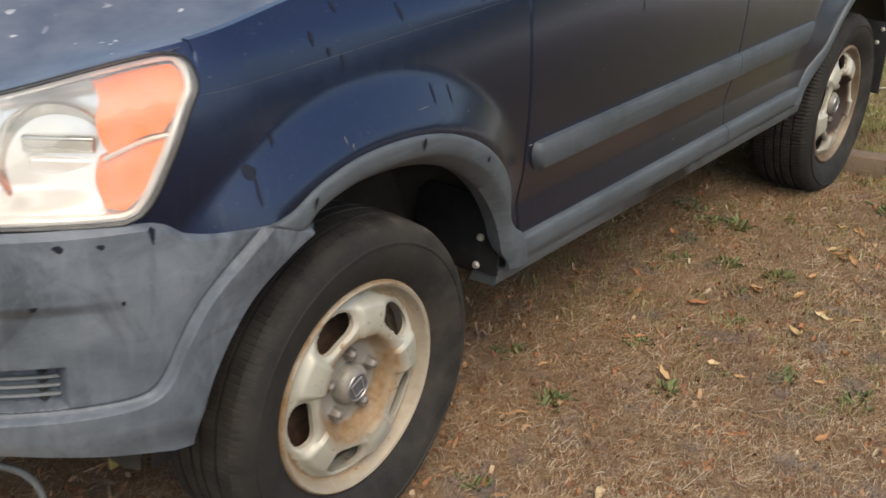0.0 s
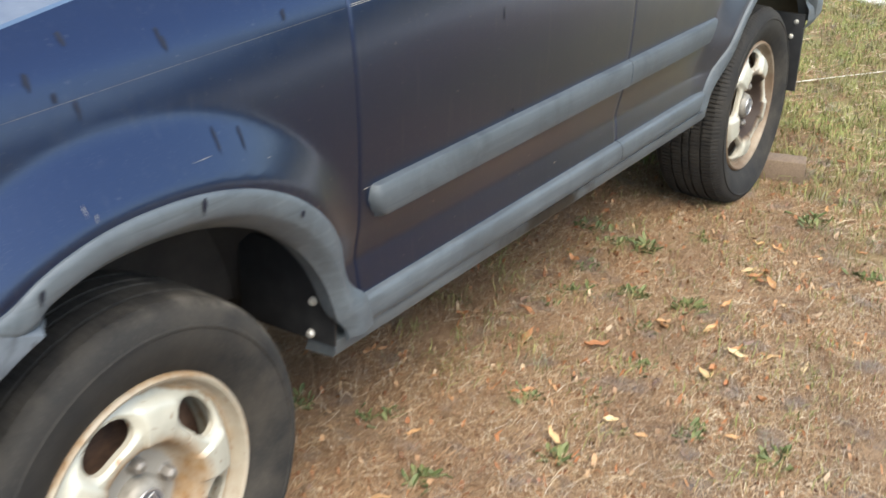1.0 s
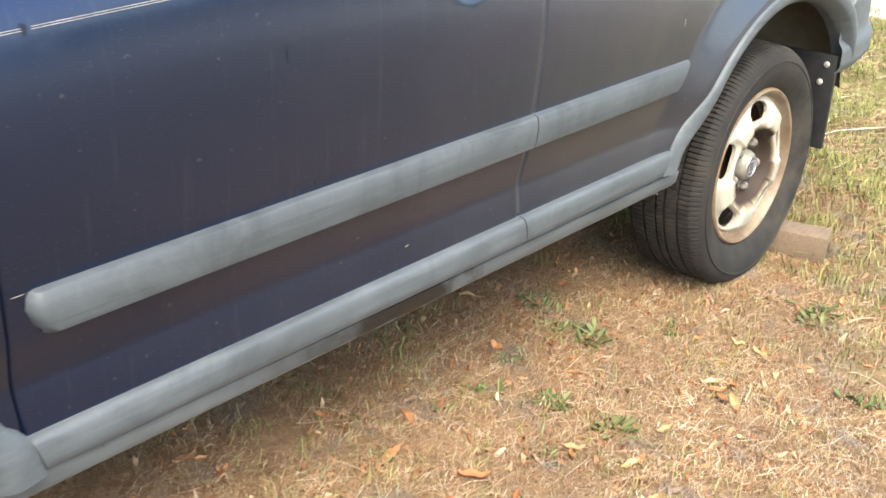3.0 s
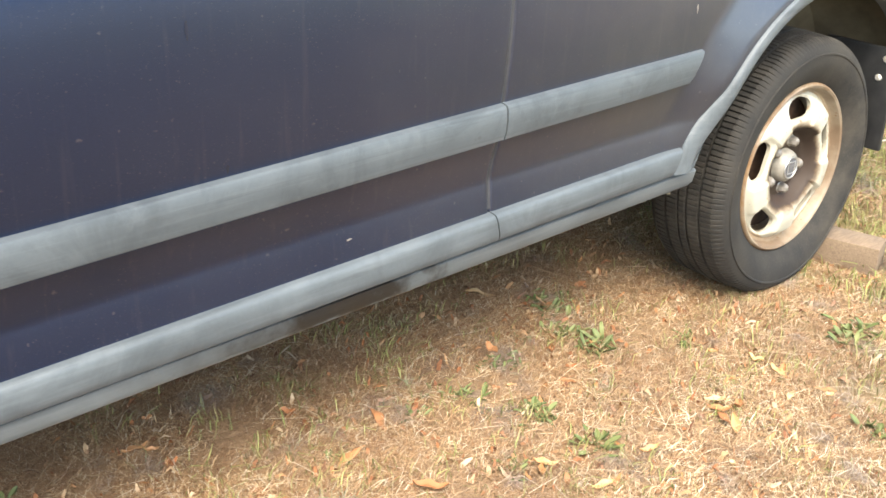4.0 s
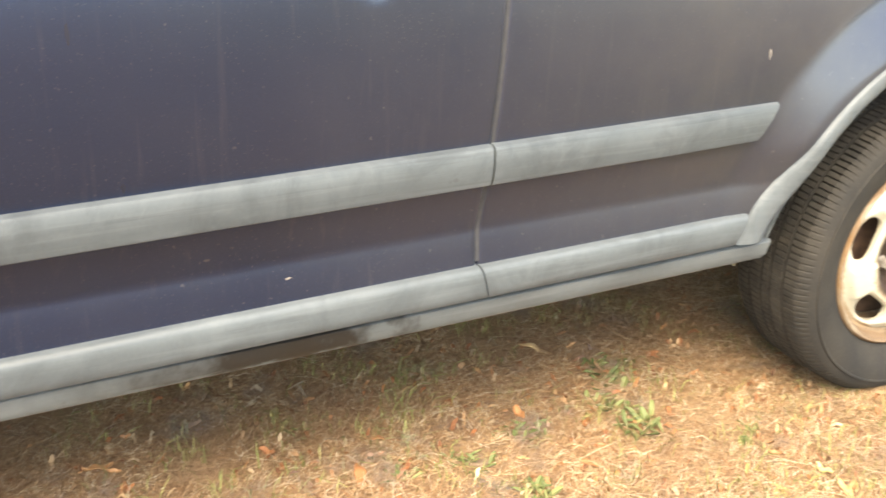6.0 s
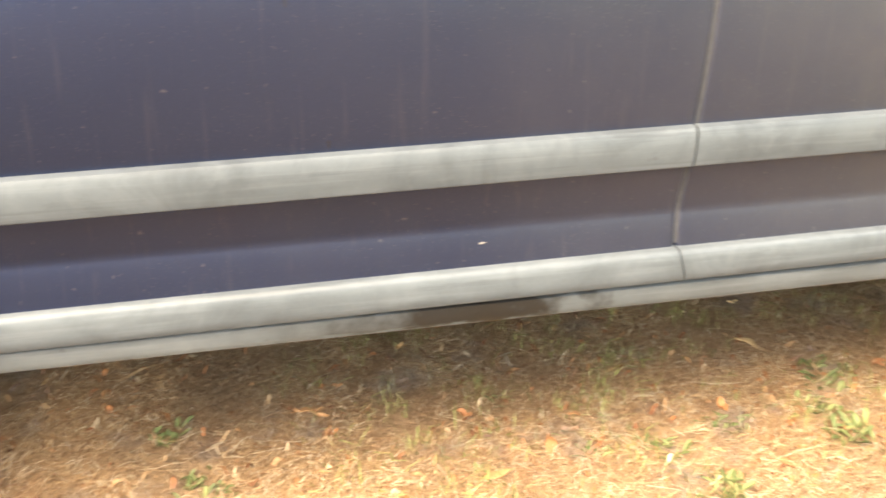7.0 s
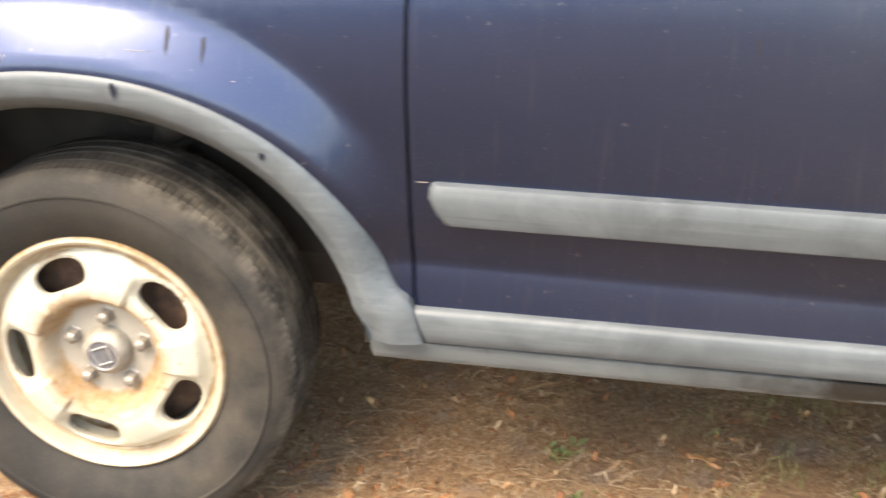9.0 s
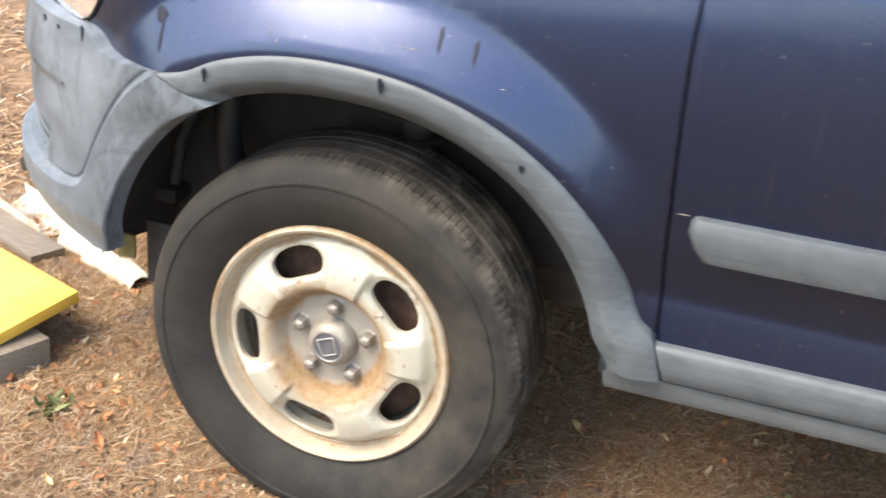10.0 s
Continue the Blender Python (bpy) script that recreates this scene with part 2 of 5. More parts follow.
def m_soil():
    n = Nodes("leaf_litter_soil")
    big = n.noise(1.1, 5, 0.6)
    mid = n.noise(16, 6, 0.65)
    fine = n.noise(150, 5, 0.7, (1.0, 1.7, 1))
    col = n.ramp(mid, (0.28, (0.060, 0.040, 0.030)), (0.5, (0.165, 0.102, 0.064)), (0.72, (0.34, 0.235, 0.14)))
    col = n.mix(n.ramp(fine, (0.3, 0.0), (0.75, 0.75)), col, (0.42, 0.30, 0.18))
    col = n.mix(n.ramp(n.noise(5, 4), (0.55, 0.0), (0.66, 0.8)), col, (0.16, 0.148, 0.142))
    red = n.ramp(n.math("ADD", n.math("SUBTRACT", n.axis(1), n.math("MULTIPLY", n.math("ABSOLUTE", n.math("SUBTRACT", n.axis(0), 1.4)), 0.25)), n.math("MULTIPLY", n.math("SUBTRACT", n.noise(2.5, 4), 0.5), 0.8)), (0.0, 0.0), (0.25, 0.35))
    col = n.mix(red, col, (0.27, 0.15, 0.082))
    x = n.axis(0)
    far = n.ramp(n.math("MULTIPLY", x, 0.1), (0.20, 0.0), (0.36, 1.0))
    green = n.math("MULTIPLY", far, n.ramp(big, (0.35, 0.0), (0.6, 1.0)))
    col = n.mix(n.math("MULTIPLY", green, 0.85), col, (0.20, 0.22, 0.07))
    n.set(color=col, rough=0.95, spec=0.15, normal=n.bump(mid, 0.8, 0.02, n.bump(fine, 0.7, 0.006)))
    return n.mat


def m_blades(name, *stops, rough=0.8, island=True, litter=0.0):
    n = Nodes(name)
    col = n.ramp(n.random(island), *stops)
    col = n.mix(n.math("MULTIPLY", n.noise(60, 3), 0.35), col, (0.10, 0.07, 0.04))
    if island:
        col = n.mix(n.ramp(n.noise(3.2, 6, 0.6), (0.40, 0.42), (0.56, 0.0)), col, (0.15, 0.092, 0.058))
        col = n.mix(n.ramp(n.noise(7, 5, 0.6), (0.56, 0.0), (0.66, 0.6)), col, (0.20, 0.18, 0.17))
        edge = n.math("ADD", n.math("ADD", n.axis(1), 0.42), n.math("MULTIPLY", n.math("SUBTRACT", n.noise(2.5, 4), 0.5), 0.9))
        col = n.mix(n.ramp(edge, (0.05, 0.0), (0.45, litter)), col, (0.26, 0.135, 0.068))
    n.set(color=col, rough=rough, spec=0.25)
    return n.mat


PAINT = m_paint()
PLASTIC = m_plastic(tint=(0.85, 0.885, 0.93), stain=0.22)
BUMPER = m_plastic("streaked_bumper_plastic", (1.10, 1.16, 1.28), (0.5, 0.5, 0.10), 0.0, 0.5)
STRIP = m_plastic("scuffed_strip_plastic", (0.73, 0.76, 0.80), (0.05, 1, 1.6), stain=0.32)
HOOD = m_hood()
RUBBER = m_rubber()
ROCK = m_rocker()
STEEL = m_wheel()
STEEL_BACK = m_wheel("rusted_shaded_bowl_steel", 0.2)
BLACK = m_simple("black_liner_plastic", (0.012, 0.012, 0.013), (0.045, 0.042, 0.038), 12, 0.75)
FLAP = m_simple("black_rubber_flap", (0.010, 0.011, 0.012), (0.028, 0.028, 0.029), 25, 0.5)
UNDER = m_simple("dirty_underbody", (0.03, 0.027, 0.024), (0.095, 0.082, 0.068), 9, 0.85)
# Light that enters the rear wells is put into this dusty tan.
LIT_LINER = m_simple("lit_dusty_liner", (0.075, 0.064, 0.044), (0.17, 0.145, 0.10), 9, 0.9)
DRUM = m_simple("rusty_brake_iron", (0.05, 0.03, 0.022), (0.14, 0.08, 0.05), 40, 0.8, 0.3)
NUT = m_simple("dull_steel_nut", (0.20, 0.18, 0.155), (0.40, 0.37, 0.33), 60, 0.5, 0.5)
CAP = m_simple("grey_hub_cap", (0.20, 0.185, 0.155), (0.34, 0.315, 0.27), 50, 0.5, 0.2)
EMBLEM = m_simple("dark_emblem_field", (0.07, 0.075, 0.09), (0.13, 0.13, 0.135), 50, 0.35)
CHROME = m_simple("silver_emblem", (0.42, 0.42, 0.42), (0.58, 0.57, 0.56), 60, 0.42, 0.8, 0.05)
MIRROR = m_simple("mirror_reflector", (0.60, 0.60, 0.55), (0.72, 0.72, 0.67), 30, 0.08, 1.0, 0.02)
# Half-diffuse white, standing for sun and sky glare in the chrome.
REFLECTOR = m_simple("glare_white_reflector", (0.92, 0.92, 0.91), (0.96, 0.96, 0.95), 30, 0.16, 0.50, 0.10)
CLEAR = m_clear()
AMBER = m_amber()
GASKET = m_simple("black_gasket", (0.012, 0.012, 0.012), (0.03, 0.03, 0.03), 40, 0.6)
SCREW = m_simple("pale_screw", (0.55, 0.54, 0.50), (0.78, 0.76, 0.70), 90, 0.35, 0.5)
GLASS = m_simple("tinted_window_glass", (0.015, 0.018, 0.018), (0.02, 0.024, 0.022), 5, 0.05, 0.0, 0.0, coat=1.0)
# Black plastic whose reflections are put into the base colour as grey.
HANDLE = m_simple("reflection_greyed_handle", (0.10, 0.095, 0.085), (0.17, 0.16, 0.14), 40, 0.4)
STREAK = m_simple("dried_sap_drip", (0.006, 0.008, 0.018), (0.012, 0.015, 0.03), 60, 0.55, spec=0.3)
PIN = m_simple("pale_pinstripe", (0.22, 0.20, 0.18), (0.42, 0.39, 0.35), 40, 0.5)
DULL_PIN = m_simple("worn_pinstripe", (0.025, 0.027, 0.045), (0.11, 0.105, 0.105), 30, 0.5)
EDGE = m_simple("chipped_door_edge", (0.020, 0.021, 0.026), (0.040, 0.040, 0.044), 70, 0.7, 0.0, 0.1)
CHIP = m_simple("bare_scratch", (0.16, 0.15, 0.14), (0.28, 0.26, 0.24), 120, 0.6)
TAN = m_simple("dirty_yellow_plastic", (0.16, 0.13, 0.05), (0.30, 0.26, 0.11), 30, 0.6)
WOOD = m_wood("weathered_lumber", (0.13, 0.090, 0.060), (0.26, 0.185, 0.12))
GREYWOOD = m_wood("grey_old_lumber", (0.15, 0.125, 0.10), (0.28, 0.24, 0.19))
YELLOW = m_simple("worn_yellow_paint", (0.78, 0.47, 0.06), (0.88, 0.60, 0.13), 8, 0.55)
WHITE = m_simple("grimy_white_plastic", (0.42, 0.37, 0.27), (0.88, 0.86, 0.77), 16, 0.55)
HOSE = m_simple("grey_rubber_hose", (0.20, 0.20, 0.19), (0.34, 0.33, 0.30), 30, 0.6)
SOIL = m_soil()
WOODS = m_simple("distant_foliage", (0.055, 0.070, 0.040), (0.12, 0.135, 0.08), 0.4, 0.95, 0.0, 0.0)
CONCRETE = m_simple("pale_concrete", (0.55, 0.53, 0.49), (0.70, 0.68, 0.63), 6, 0.9)
STRAW = m_blades("dry_straw", (0.0, (0.085, 0.040, 0.022)), (0.14, (0.17, 0.082, 0.042)), (0.32, (0.34, 0.195, 0.10)), (0.6, (0.47, 0.31, 0.17)), (0.8, (0.58, 0.44, 0.27)), (0.93, (0.76, 0.65, 0.47)), (1.0, (0.86, 0.77, 0.61)), litter=0.20)
GRASS = m_blades("green_grass", (0.0, (0.16, 0.18, 0.05)), (0.5, (0.22, 0.27, 0.08)), (1.0, (0.40, 0.40, 0.15)))
LITTER = m_blades("leaf_fragments", (0.0, (0.10, 0.038, 0.020)), (0.4, (0.38, 0.14, 0.055)), (0.7, (0.44, 0.22, 0.10)), (0.9, (0.50, 0.34, 0.20)), (1.0, (0.66, 0.52, 0.36)))
WEED = m_blades("weed_leaf_green", (0.0, (0.080, 0.112, 0.040)), (0.6, (0.122, 0.160, 0.058)), (1.0, (0.20, 0.225, 0.090)), rough=0.55, island=False)
LEAF = m_blades("fallen_leaf", (0.0, (0.34, 0.14, 0.06)), (0.4, (0.45, 0.235, 0.11)), (0.7, (0.60, 0.38, 0.18)), (1.0, (0.68, 0.52, 0.30)), rough=0.6, island=False)

# ---- mesh helpers: a shape is a pair (points, faces) ----
def sheet(us, vs, at, keep=None, lip=None):
    """A grid of points at(u, v). keep(x, y, z): which faces stay. lip: a vector by which open edges are folded back."""
    pts = [tuple(at(u, v)) for v in vs for u in us]
    n, faces = len(us), []
    for j in range(len(vs) - 1):
        for i in range(n - 1):
            f = (j * n + i, j * n + i + 1, (j + 1) * n + i + 1, (j + 1) * n + i)
            if keep is None or keep(*[sum(pts[k][a] for k in f) / 4 for a in range(3)]):
                faces.append(f)
    return folded((pts, faces), lip) if lip else (pts, faces)


def folded(shape, lip):
    pts, faces = list(shape[0]), list(shape[1])
    count = {}
    for f in faces:
        for a, b in zip(f, f[1:] + f[:1]):
            count[frozenset((a, b))] = count.get(frozenset((a, b)), 0) + 1
    twin, extra = {}, []
    for f in faces:
        for a, b in zip(f, f[1:] + f[:1]):
            if count[frozenset((a, b))] == 1:
                for k in (a, b):
                    if k not in twin:
                        twin[k] = len(pts)
                        pts.append(tuple(p + q for p, q in zip(pts[k], lip)))
                extra.append((b, a, twin[a], twin[b]))
    return pts, faces + extra


def joined(*shapes):
    pts, faces = [], []
    for p, f in shapes:
        k = len(pts)
        pts += p
        faces += [tuple(i + k for i in q) for q in f]
    return pts, faces


def mirrored(shape):
    """The same shape on the car's other side."""
    return [(x, 1.78 - y, z) for x, y, z in shape[0]], [tuple(reversed(f)) for f in shape[1]]


def moved(shape, m):
    return [tuple(m @ Vector(p)) for p in shape[0]], shape[1]


def block(x0, x1, y0, y1, z0, z1, bevel=0.004, segs=2):
    bm = bmesh.new()
    bmesh.ops.create_cube(bm, size=1)
    for v in bm.verts:
        v.co = ((x0 + x1) / 2 + v.co.x * (x1 - x0), (y0 + y1) / 2 + v.co.y * (y1 - y0), (z0 + z1) / 2 + v.co.z * (z1 - z0))
    if bevel:
        bmesh.ops.bevel(bm, geom=bm.edges[:], offset=bevel, segments=segs, affect="EDGES", profile=0.6)
    out = [tuple(v.co) for v in bm.verts], [tuple(v.index for v in f.verts) for f in bm.faces]
    bm.free()
    return out


def lathe(profile, n=96, a0=0.0, a1=360.0, closed=True):
    """Turns (radius, y) pairs round the y axis."""
    k = n if closed else n + 1
    pts, faces = [], []
    for i in range(k):
        a = radians(a0 + (a1 - a0) * i / n)
        pts += [(r * math.cos(a), y, r * math.sin(a)) for r, y in profile]
    m = len(profile)
    for i in range(n):
        j = (i + 1) % k
        for q in range(m - 1):
            faces.append((i * m + q, i * m + q + 1, j * m + q + 1, j * m + q))
    return pts, faces


def rod(points, radius, n=8, taper=1.0):
    """A round bar along a line of points."""
    pts, faces = [], []
    ps = [Vector(p) for p in points]
    for i, p in enumerate(ps):
        d = (ps[min(i + 1, len(ps) - 1)] - ps[max(i - 1, 0)]).normalized()
        s = d.cross(Vector((0.3, 0.2, 1))).normalized()
        u = s.cross(d)
        r = radius * (1 + (taper - 1) * i / (len(ps) - 1))
        pts += [tuple(p + r * (math.cos(a) * s + math.sin(a) * u)) for a in (2 * math.pi * k / n for k in range(n))]
    for i in range(len(ps) - 1):
        faces += [(i * n + k, i * n + (k + 1) % n, (i + 1) * n + (k + 1) % n, (i + 1) * n + k) for k in range(n)]
    faces += [tuple(range(n - 1, -1, -1)), tuple((len(ps) - 1) * n + k for k in range(n))]
    return pts, faces


def mesh_of(name, shape, mat, smooth=True, sharp=38):
    me = bpy.data.meshes.new(name)
    me.from_pydata(shape[0], [], shape[1])
    me.materials.append(mat)
    me.polygons.foreach_set("use_smooth", [smooth] * len(me.polygons))
    if smooth:
        me.set_sharp_from_angle(angle=radians(sharp))
    me.update()
    return me


BASE = {}


def thing(name, at, label, category, group=""):
    ob = new(name)
    ob.empty_display_size = 0.2
    ob.location = at
    BASE[ob.name] = Matrix.Translation(at)
    return tagged(ob, label, category, group)


def part(name, shape, mat, parent, label="", smooth=True, sharp=38, m=None):
    """One mesh object under a thing or a part. shape: points and faces, in the world's places, or a mesh with its place m in its parent."""
    me = shape if isinstance(shape, bpy.types.Mesh) else mesh_of(name, shape, mat, smooth, sharp)
    ob = new(name, me)
    ob.parent = parent
    if m is not None:
        ob.matrix_basis = m
    elif parent.name in BASE:
        ob.matrix_parent_inverse = BASE[parent.name].inverted()
    if label:
        ob["label"] = label
    return ob


def span(a, b, n):
    return [a + (b - a) * i / n for i in range(n + 1)]


def eased(points):
    """A line with its corners cut off, three times."""
    for _ in range(3):
        cut = [points[0]]
        for p, q in zip(points, points[1:]):
            cut += [tuple(a * 0.75 + b * 0.25 for a, b in zip(p, q)), tuple(a * 0.25 + b * 0.75 for a, b in zip(p, q))]
        points = cut + [points[-1]]
    return points


def smooth(a, b, v):
    t = min(1.0, max(0.0, (v - a) / (b - a)))
    return t * t * (3 - 2 * t)


def curve(keys, v):
    """A smooth curve through (position, value) pairs that never overshoots."""
    if v <= keys[0][0]:
        return keys[0][1]
    if v >= keys[-1][0]:
        return keys[-1][1]
    i = max(k for k in range(len(keys) - 1) if keys[k][0] <= v)

    def slope(k):
        if k <= 0 or k >= len(keys) - 1:
            k = min(max(k, 0), len(keys) - 1)
            a, b = (keys[k], keys[k + 1]) if k == 0 else (keys[k - 1], keys[k])
            return (b[1] - a[1]) / (b[0] - a[0])
        d0 = (keys[k][1] - keys[k - 1][1]) / (keys[k][0] - keys[k - 1][0])
        d1 = (keys[k + 1][1] - keys[k][1]) / (keys[k + 1][0] - keys[k][0])
        return 0.0 if d0 * d1 <= 0 else 2 * d0 * d1 / (d0 + d1)

    (x0, y0), (x1, y1) = keys[i], keys[i + 1]
    h = x1 - x0
    t = (v - x0) / h
    return (y0 * (1 + 2 * t) * (1 - t) ** 2 + y1 * t * t * (3 - 2 * t) + h * (slope(i) * t * (1 - t) ** 2 - slope(i + 1) * t * t * (1 - t)))


# ---- the car's form: x runs back from the front axle, y in from the near side, z up ----
MID, WHEELBASE, HUB = 0.89, 2.62, 0.31
SIDE = [(0.42, 0.0385), (0.44, 0.0405), (0.46, 0.0428), (0.48, 0.0453), (0.50, 0.0480), (0.518, 0.0508), (0.526, 0.0522), (0.532, 0.0524), (0.539, 0.0516), (0.56, 0.0483), (0.60, 0.040), (0.66, 0.0345), (0.72, 0.0315),
        (0.78, 0.0305), (0.84, 0.0312), (0.90, 0.0335), (0.975, 0.0405), (1.02, 0.0490), (1.09, 0.071), (1.2, 0.11)]


def ellipse_y(x, a, b, n):
    """The near side's y on the car's rounded front, in plan."""
    d = min(1.0, max(0.0, (-0.25 - x) / a))
    return MID - b * (1 - d ** n) ** (1 / n)


def arch(x, z, ax, front, back, high):
    """1 on a wheel arch's outline round the axle at ax, less inside."""
    dx, dz = x - ax, max(0.0, z - HUB)
    w = front if dx < 0 else back
    return ((abs(dx) / w) ** 2.2 + (dz / high) ** 2.2) ** (1 / 2.2)


FRONT_OUT, FRONT_IN = (0.0, 0.458, 0.511, 0.49), (0.0, 0.410, 0.445, 0.427)
REAR_OUT, REAR_IN = (WHEELBASE, 0.474, 0.52, 0.488), (WHEELBASE, 0.430, 0.465, 0.434)


def crease(x):
    return 0.961 - 0.008 * smooth(0.95, -0.25, x) + 0.040 * x if x < 0.8 else 0.993 + 0.012 * (x - 0.8)


def side_y(x, z):
    """The painted side's y."""
    y = curve(SIDE, z)
    y += ellipse_y(x, 0.62, 0.865, 1.9) - 0.025
    y += 0.08 * smooth(2.85, 3.75, x) ** 1.3
    y += (0.44 * max(0.0, z - 0.75) ** 2 + 4.5 * max(0.0, z - 0.975) ** 2) * smooth(0.95, -0.25, x)
    for form in (FRONT_OUT, REAR_OUT):
        q = arch(x, z, *form)
        wide = 0.195 - 0.035 * smooth(0.05, 0.5, x) if x < 1.3 else 0.20
        ramp = min(1.0, max(0.0, (1.02 + wide - q) / wide))
        ramp = (ramp * ramp / (ramp + 0.10) * 1.10) * (1 - 0.30 * smooth(0.15, 0.48, x) if x < 1.3 else 1)
        y -= 0.037 * ramp * (smooth(0.42, 0.62, z) * smooth(0.56, 0.36, x) if x < 1.3 else smooth(0.38, 0.62, z) * smooth(1.95, 2.24, x))
    dx, dz = (x - 1.385) / 0.060, (z - 0.957) / 0.042
    y += 0.020 * max(0.0, 1 - (dx * dx + dz * dz) ** 1.5) * (1 if abs(dx) < 1 and abs(dz) < 1 else 0)
    return y


def rows(low, high):
    """Heights for a panel, close together where its form bends."""
    z, out = low, []
    while z < high:
        out.append(z)
        z += 0.004 if 0.44 < z < 0.545 or 0.945 < z < 1.01 else 0.012
    return out + [high]


def gap_front(z):
    return curve([(0.44, 0.516), (0.56, 0.508), (0.68, 0.502), (0.90, 0.4935), (1.1, 0.497)], z)


def gap_mid(z):
    return curve([(0.44, 1.572), (0.60, 1.577), (0.80, 1.588), (1.1, 1.60)], z)


def gap_rear(z):
    return curve([(0.44, 2.40), (0.70, 2.48), (0.80, 2.68), (1.1, 2.86)], z)


def hood_z(x):
    return 1.009 + 0.12 * (x + 0.375)


def lamp_edge(x):
    """The height of the headlamp's rear edge on the wing."""
    return curve([(-0.462, 0.762), (-0.444, 0.778), (-0.40, 0.850), (-0.366, 0.918), (-0.347, 0.962), (-0.342, 0.972)], x)


def seam(x):
    """The height of the joint between wing and bumper."""
    return curve([(-0.48, 0.763), (-0.455, 0.762), (-0.435, 0.757), (-0.405, 0.738), (-0.36, 0.734), (-0.285, 0.736), (-0.24, 0.738)], x)


def outside(form, grow):
    return lambda x, y, z: arch(x, z, *form) > grow or z < HUB


def panel(left, right, low, high, nx, keep=None):
    """A door or side panel between two joints, its upright edges rolled in."""
    def at(d, z):
        a, b = left(z), right(z)
        x = a + d if d < 0.02 else b - (1 - d) if d > 0.98 else a + 0.02 + (b - a - 0.04) * (d - 0.02) / 0.96
        near = min(x - a, b - x)
        return x, side_y(x, z) + 0.006 * max(0.0, 1 - near / 0.006) ** 2, z
    ds = [0, 0.0008, 0.002, 0.0035, 0.006, 0.012, 0.02]
    return sheet(ds + span(0.02, 0.98, nx)[1:-1] + [1 - d for d in reversed(ds)], rows(low, high), at, keep, (0, 0.012, 0))


car = thing("car", (1.31, MID, 0), "dusty dark blue SUV with faded grey cladding on dry grass", "car")


def clamped(shape):
    """Drops the faces that a bound has flattened."""
    pts = shape[0]
    faces = []
    for f in shape[1]:
        f = tuple(k for i, k in enumerate(f) if (Vector(pts[k]) - Vector(pts[f[i - 1]])).length > 1e-6)
        if len(f) > 2:
            faces.append(f)
    return pts, faces


def wing_shape():
    xs = span(-0.460, -0.245, 46) + span(-0.239, 0.49, 106)

    def at(x, z):
        low = seam(x) + 0.002 if x < -0.24 else 0.460
        z = min(max(z, low), lamp_edge(x) if x < -0.342 else hood_z(x))
        if x > 0.4:
            x = 0.4 + (x - 0.4) / 0.09 * (gap_front(z) - 0.0016 - 0.4)
        return x, side_y(x, z), z

    keep = lambda x, y, z: x < -0.244 or (arch(x, z, *FRONT_OUT) > 0.975 if z > 0.56 else arch(x, z, *FRONT_IN) > 1.07)
    main = clamped(sheet(xs, rows(0.460, 1.115), at, keep))
    over_lamp = lambda x: 0.9745 + 0.0295 * (min(1.0, max(0.0, (-0.342 - x) / 0.060))) ** 0.55
    corner = sheet(span(-0.412, -0.341, 14), span(0, 1, 5), lambda x, v: (x, side_y(x, over_lamp(x) + (hood_z(x) - over_lamp(x)) * v), over_lamp(x) + (hood_z(x) - over_lamp(x)) * v))
    return joined(folded(main, (0, 0.014, 0)), corner)


wing = wing_shape()
door_front = panel(lambda z: gap_front(z) + 0.0012, lambda z: gap_mid(z) - 0.0007, 0.446, 1.09, 90)
door_back = panel(lambda z: gap_mid(z) + 0.0007, lambda z: gap_rear(z) - 0.002, 0.446, 1.09, 76, outside(REAR_IN, 1.06))
quarter = panel(lambda z: gap_rear(z) + 0.002, lambda z: 3.52 + 0.06 * (z - 0.8), 0.70, 1.09, 70, outside(REAR_IN, 1.06))
WING, FRONT_DOOR, REAR_DOOR, QUARTER = {}, {}, {}, {}
for far in (False, True):
    s = mirrored if far else (lambda q: q)
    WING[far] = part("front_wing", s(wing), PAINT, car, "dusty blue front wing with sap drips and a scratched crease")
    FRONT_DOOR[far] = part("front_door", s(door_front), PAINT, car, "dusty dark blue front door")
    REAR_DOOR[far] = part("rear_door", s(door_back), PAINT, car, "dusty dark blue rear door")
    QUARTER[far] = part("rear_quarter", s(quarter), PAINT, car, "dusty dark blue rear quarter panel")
    for joint in (gap_front, gap_rear):
        low = 0.465 if joint != gap_rear else 0.80
        behind = sheet((-0.02, -0.007, 0.007, 0.02), rows(low, 1.08), lambda d, z: (joint(z) + d, side_y(joint(z), z) + 0.011, z))
        part("door_frame", s(behind), PAINT, car)
    chipped = sheet((-0.012, -0.004, -0.0015, 0.0, 0.0015, 0.004, 0.012), rows(0.475, 1.085), lambda d, z: (gap_mid(z) + d, side_y(gap_mid(z) + d, z) + 0.0015 + 0.0006 * (d == 0), z))
    part("worn_edge", s(chipped), EDGE, REAR_DOOR[far], "door edge worn to pale primer")


# front bumper: its lower lip runs on into the front part of the wheel-arch flare
def lip_form(x, z):
    """0 on the bumper's face, 1 on the raised lip and flare."""
    lip = (0.4905 - z) / 0.0032
    flare = (1 - arch(x, z, 0.0, 0.475, 0.475, 0.505)) * 0.46 / 0.0032
    both = max(lip, flare) + math.log(1 + math.exp(-abs(lip - flare) / 5.5)) * 5.5
    return smooth(-1.0, 1.0, both) - 0.28 * math.exp(-((both + 2.1) / 0.9) ** 2)


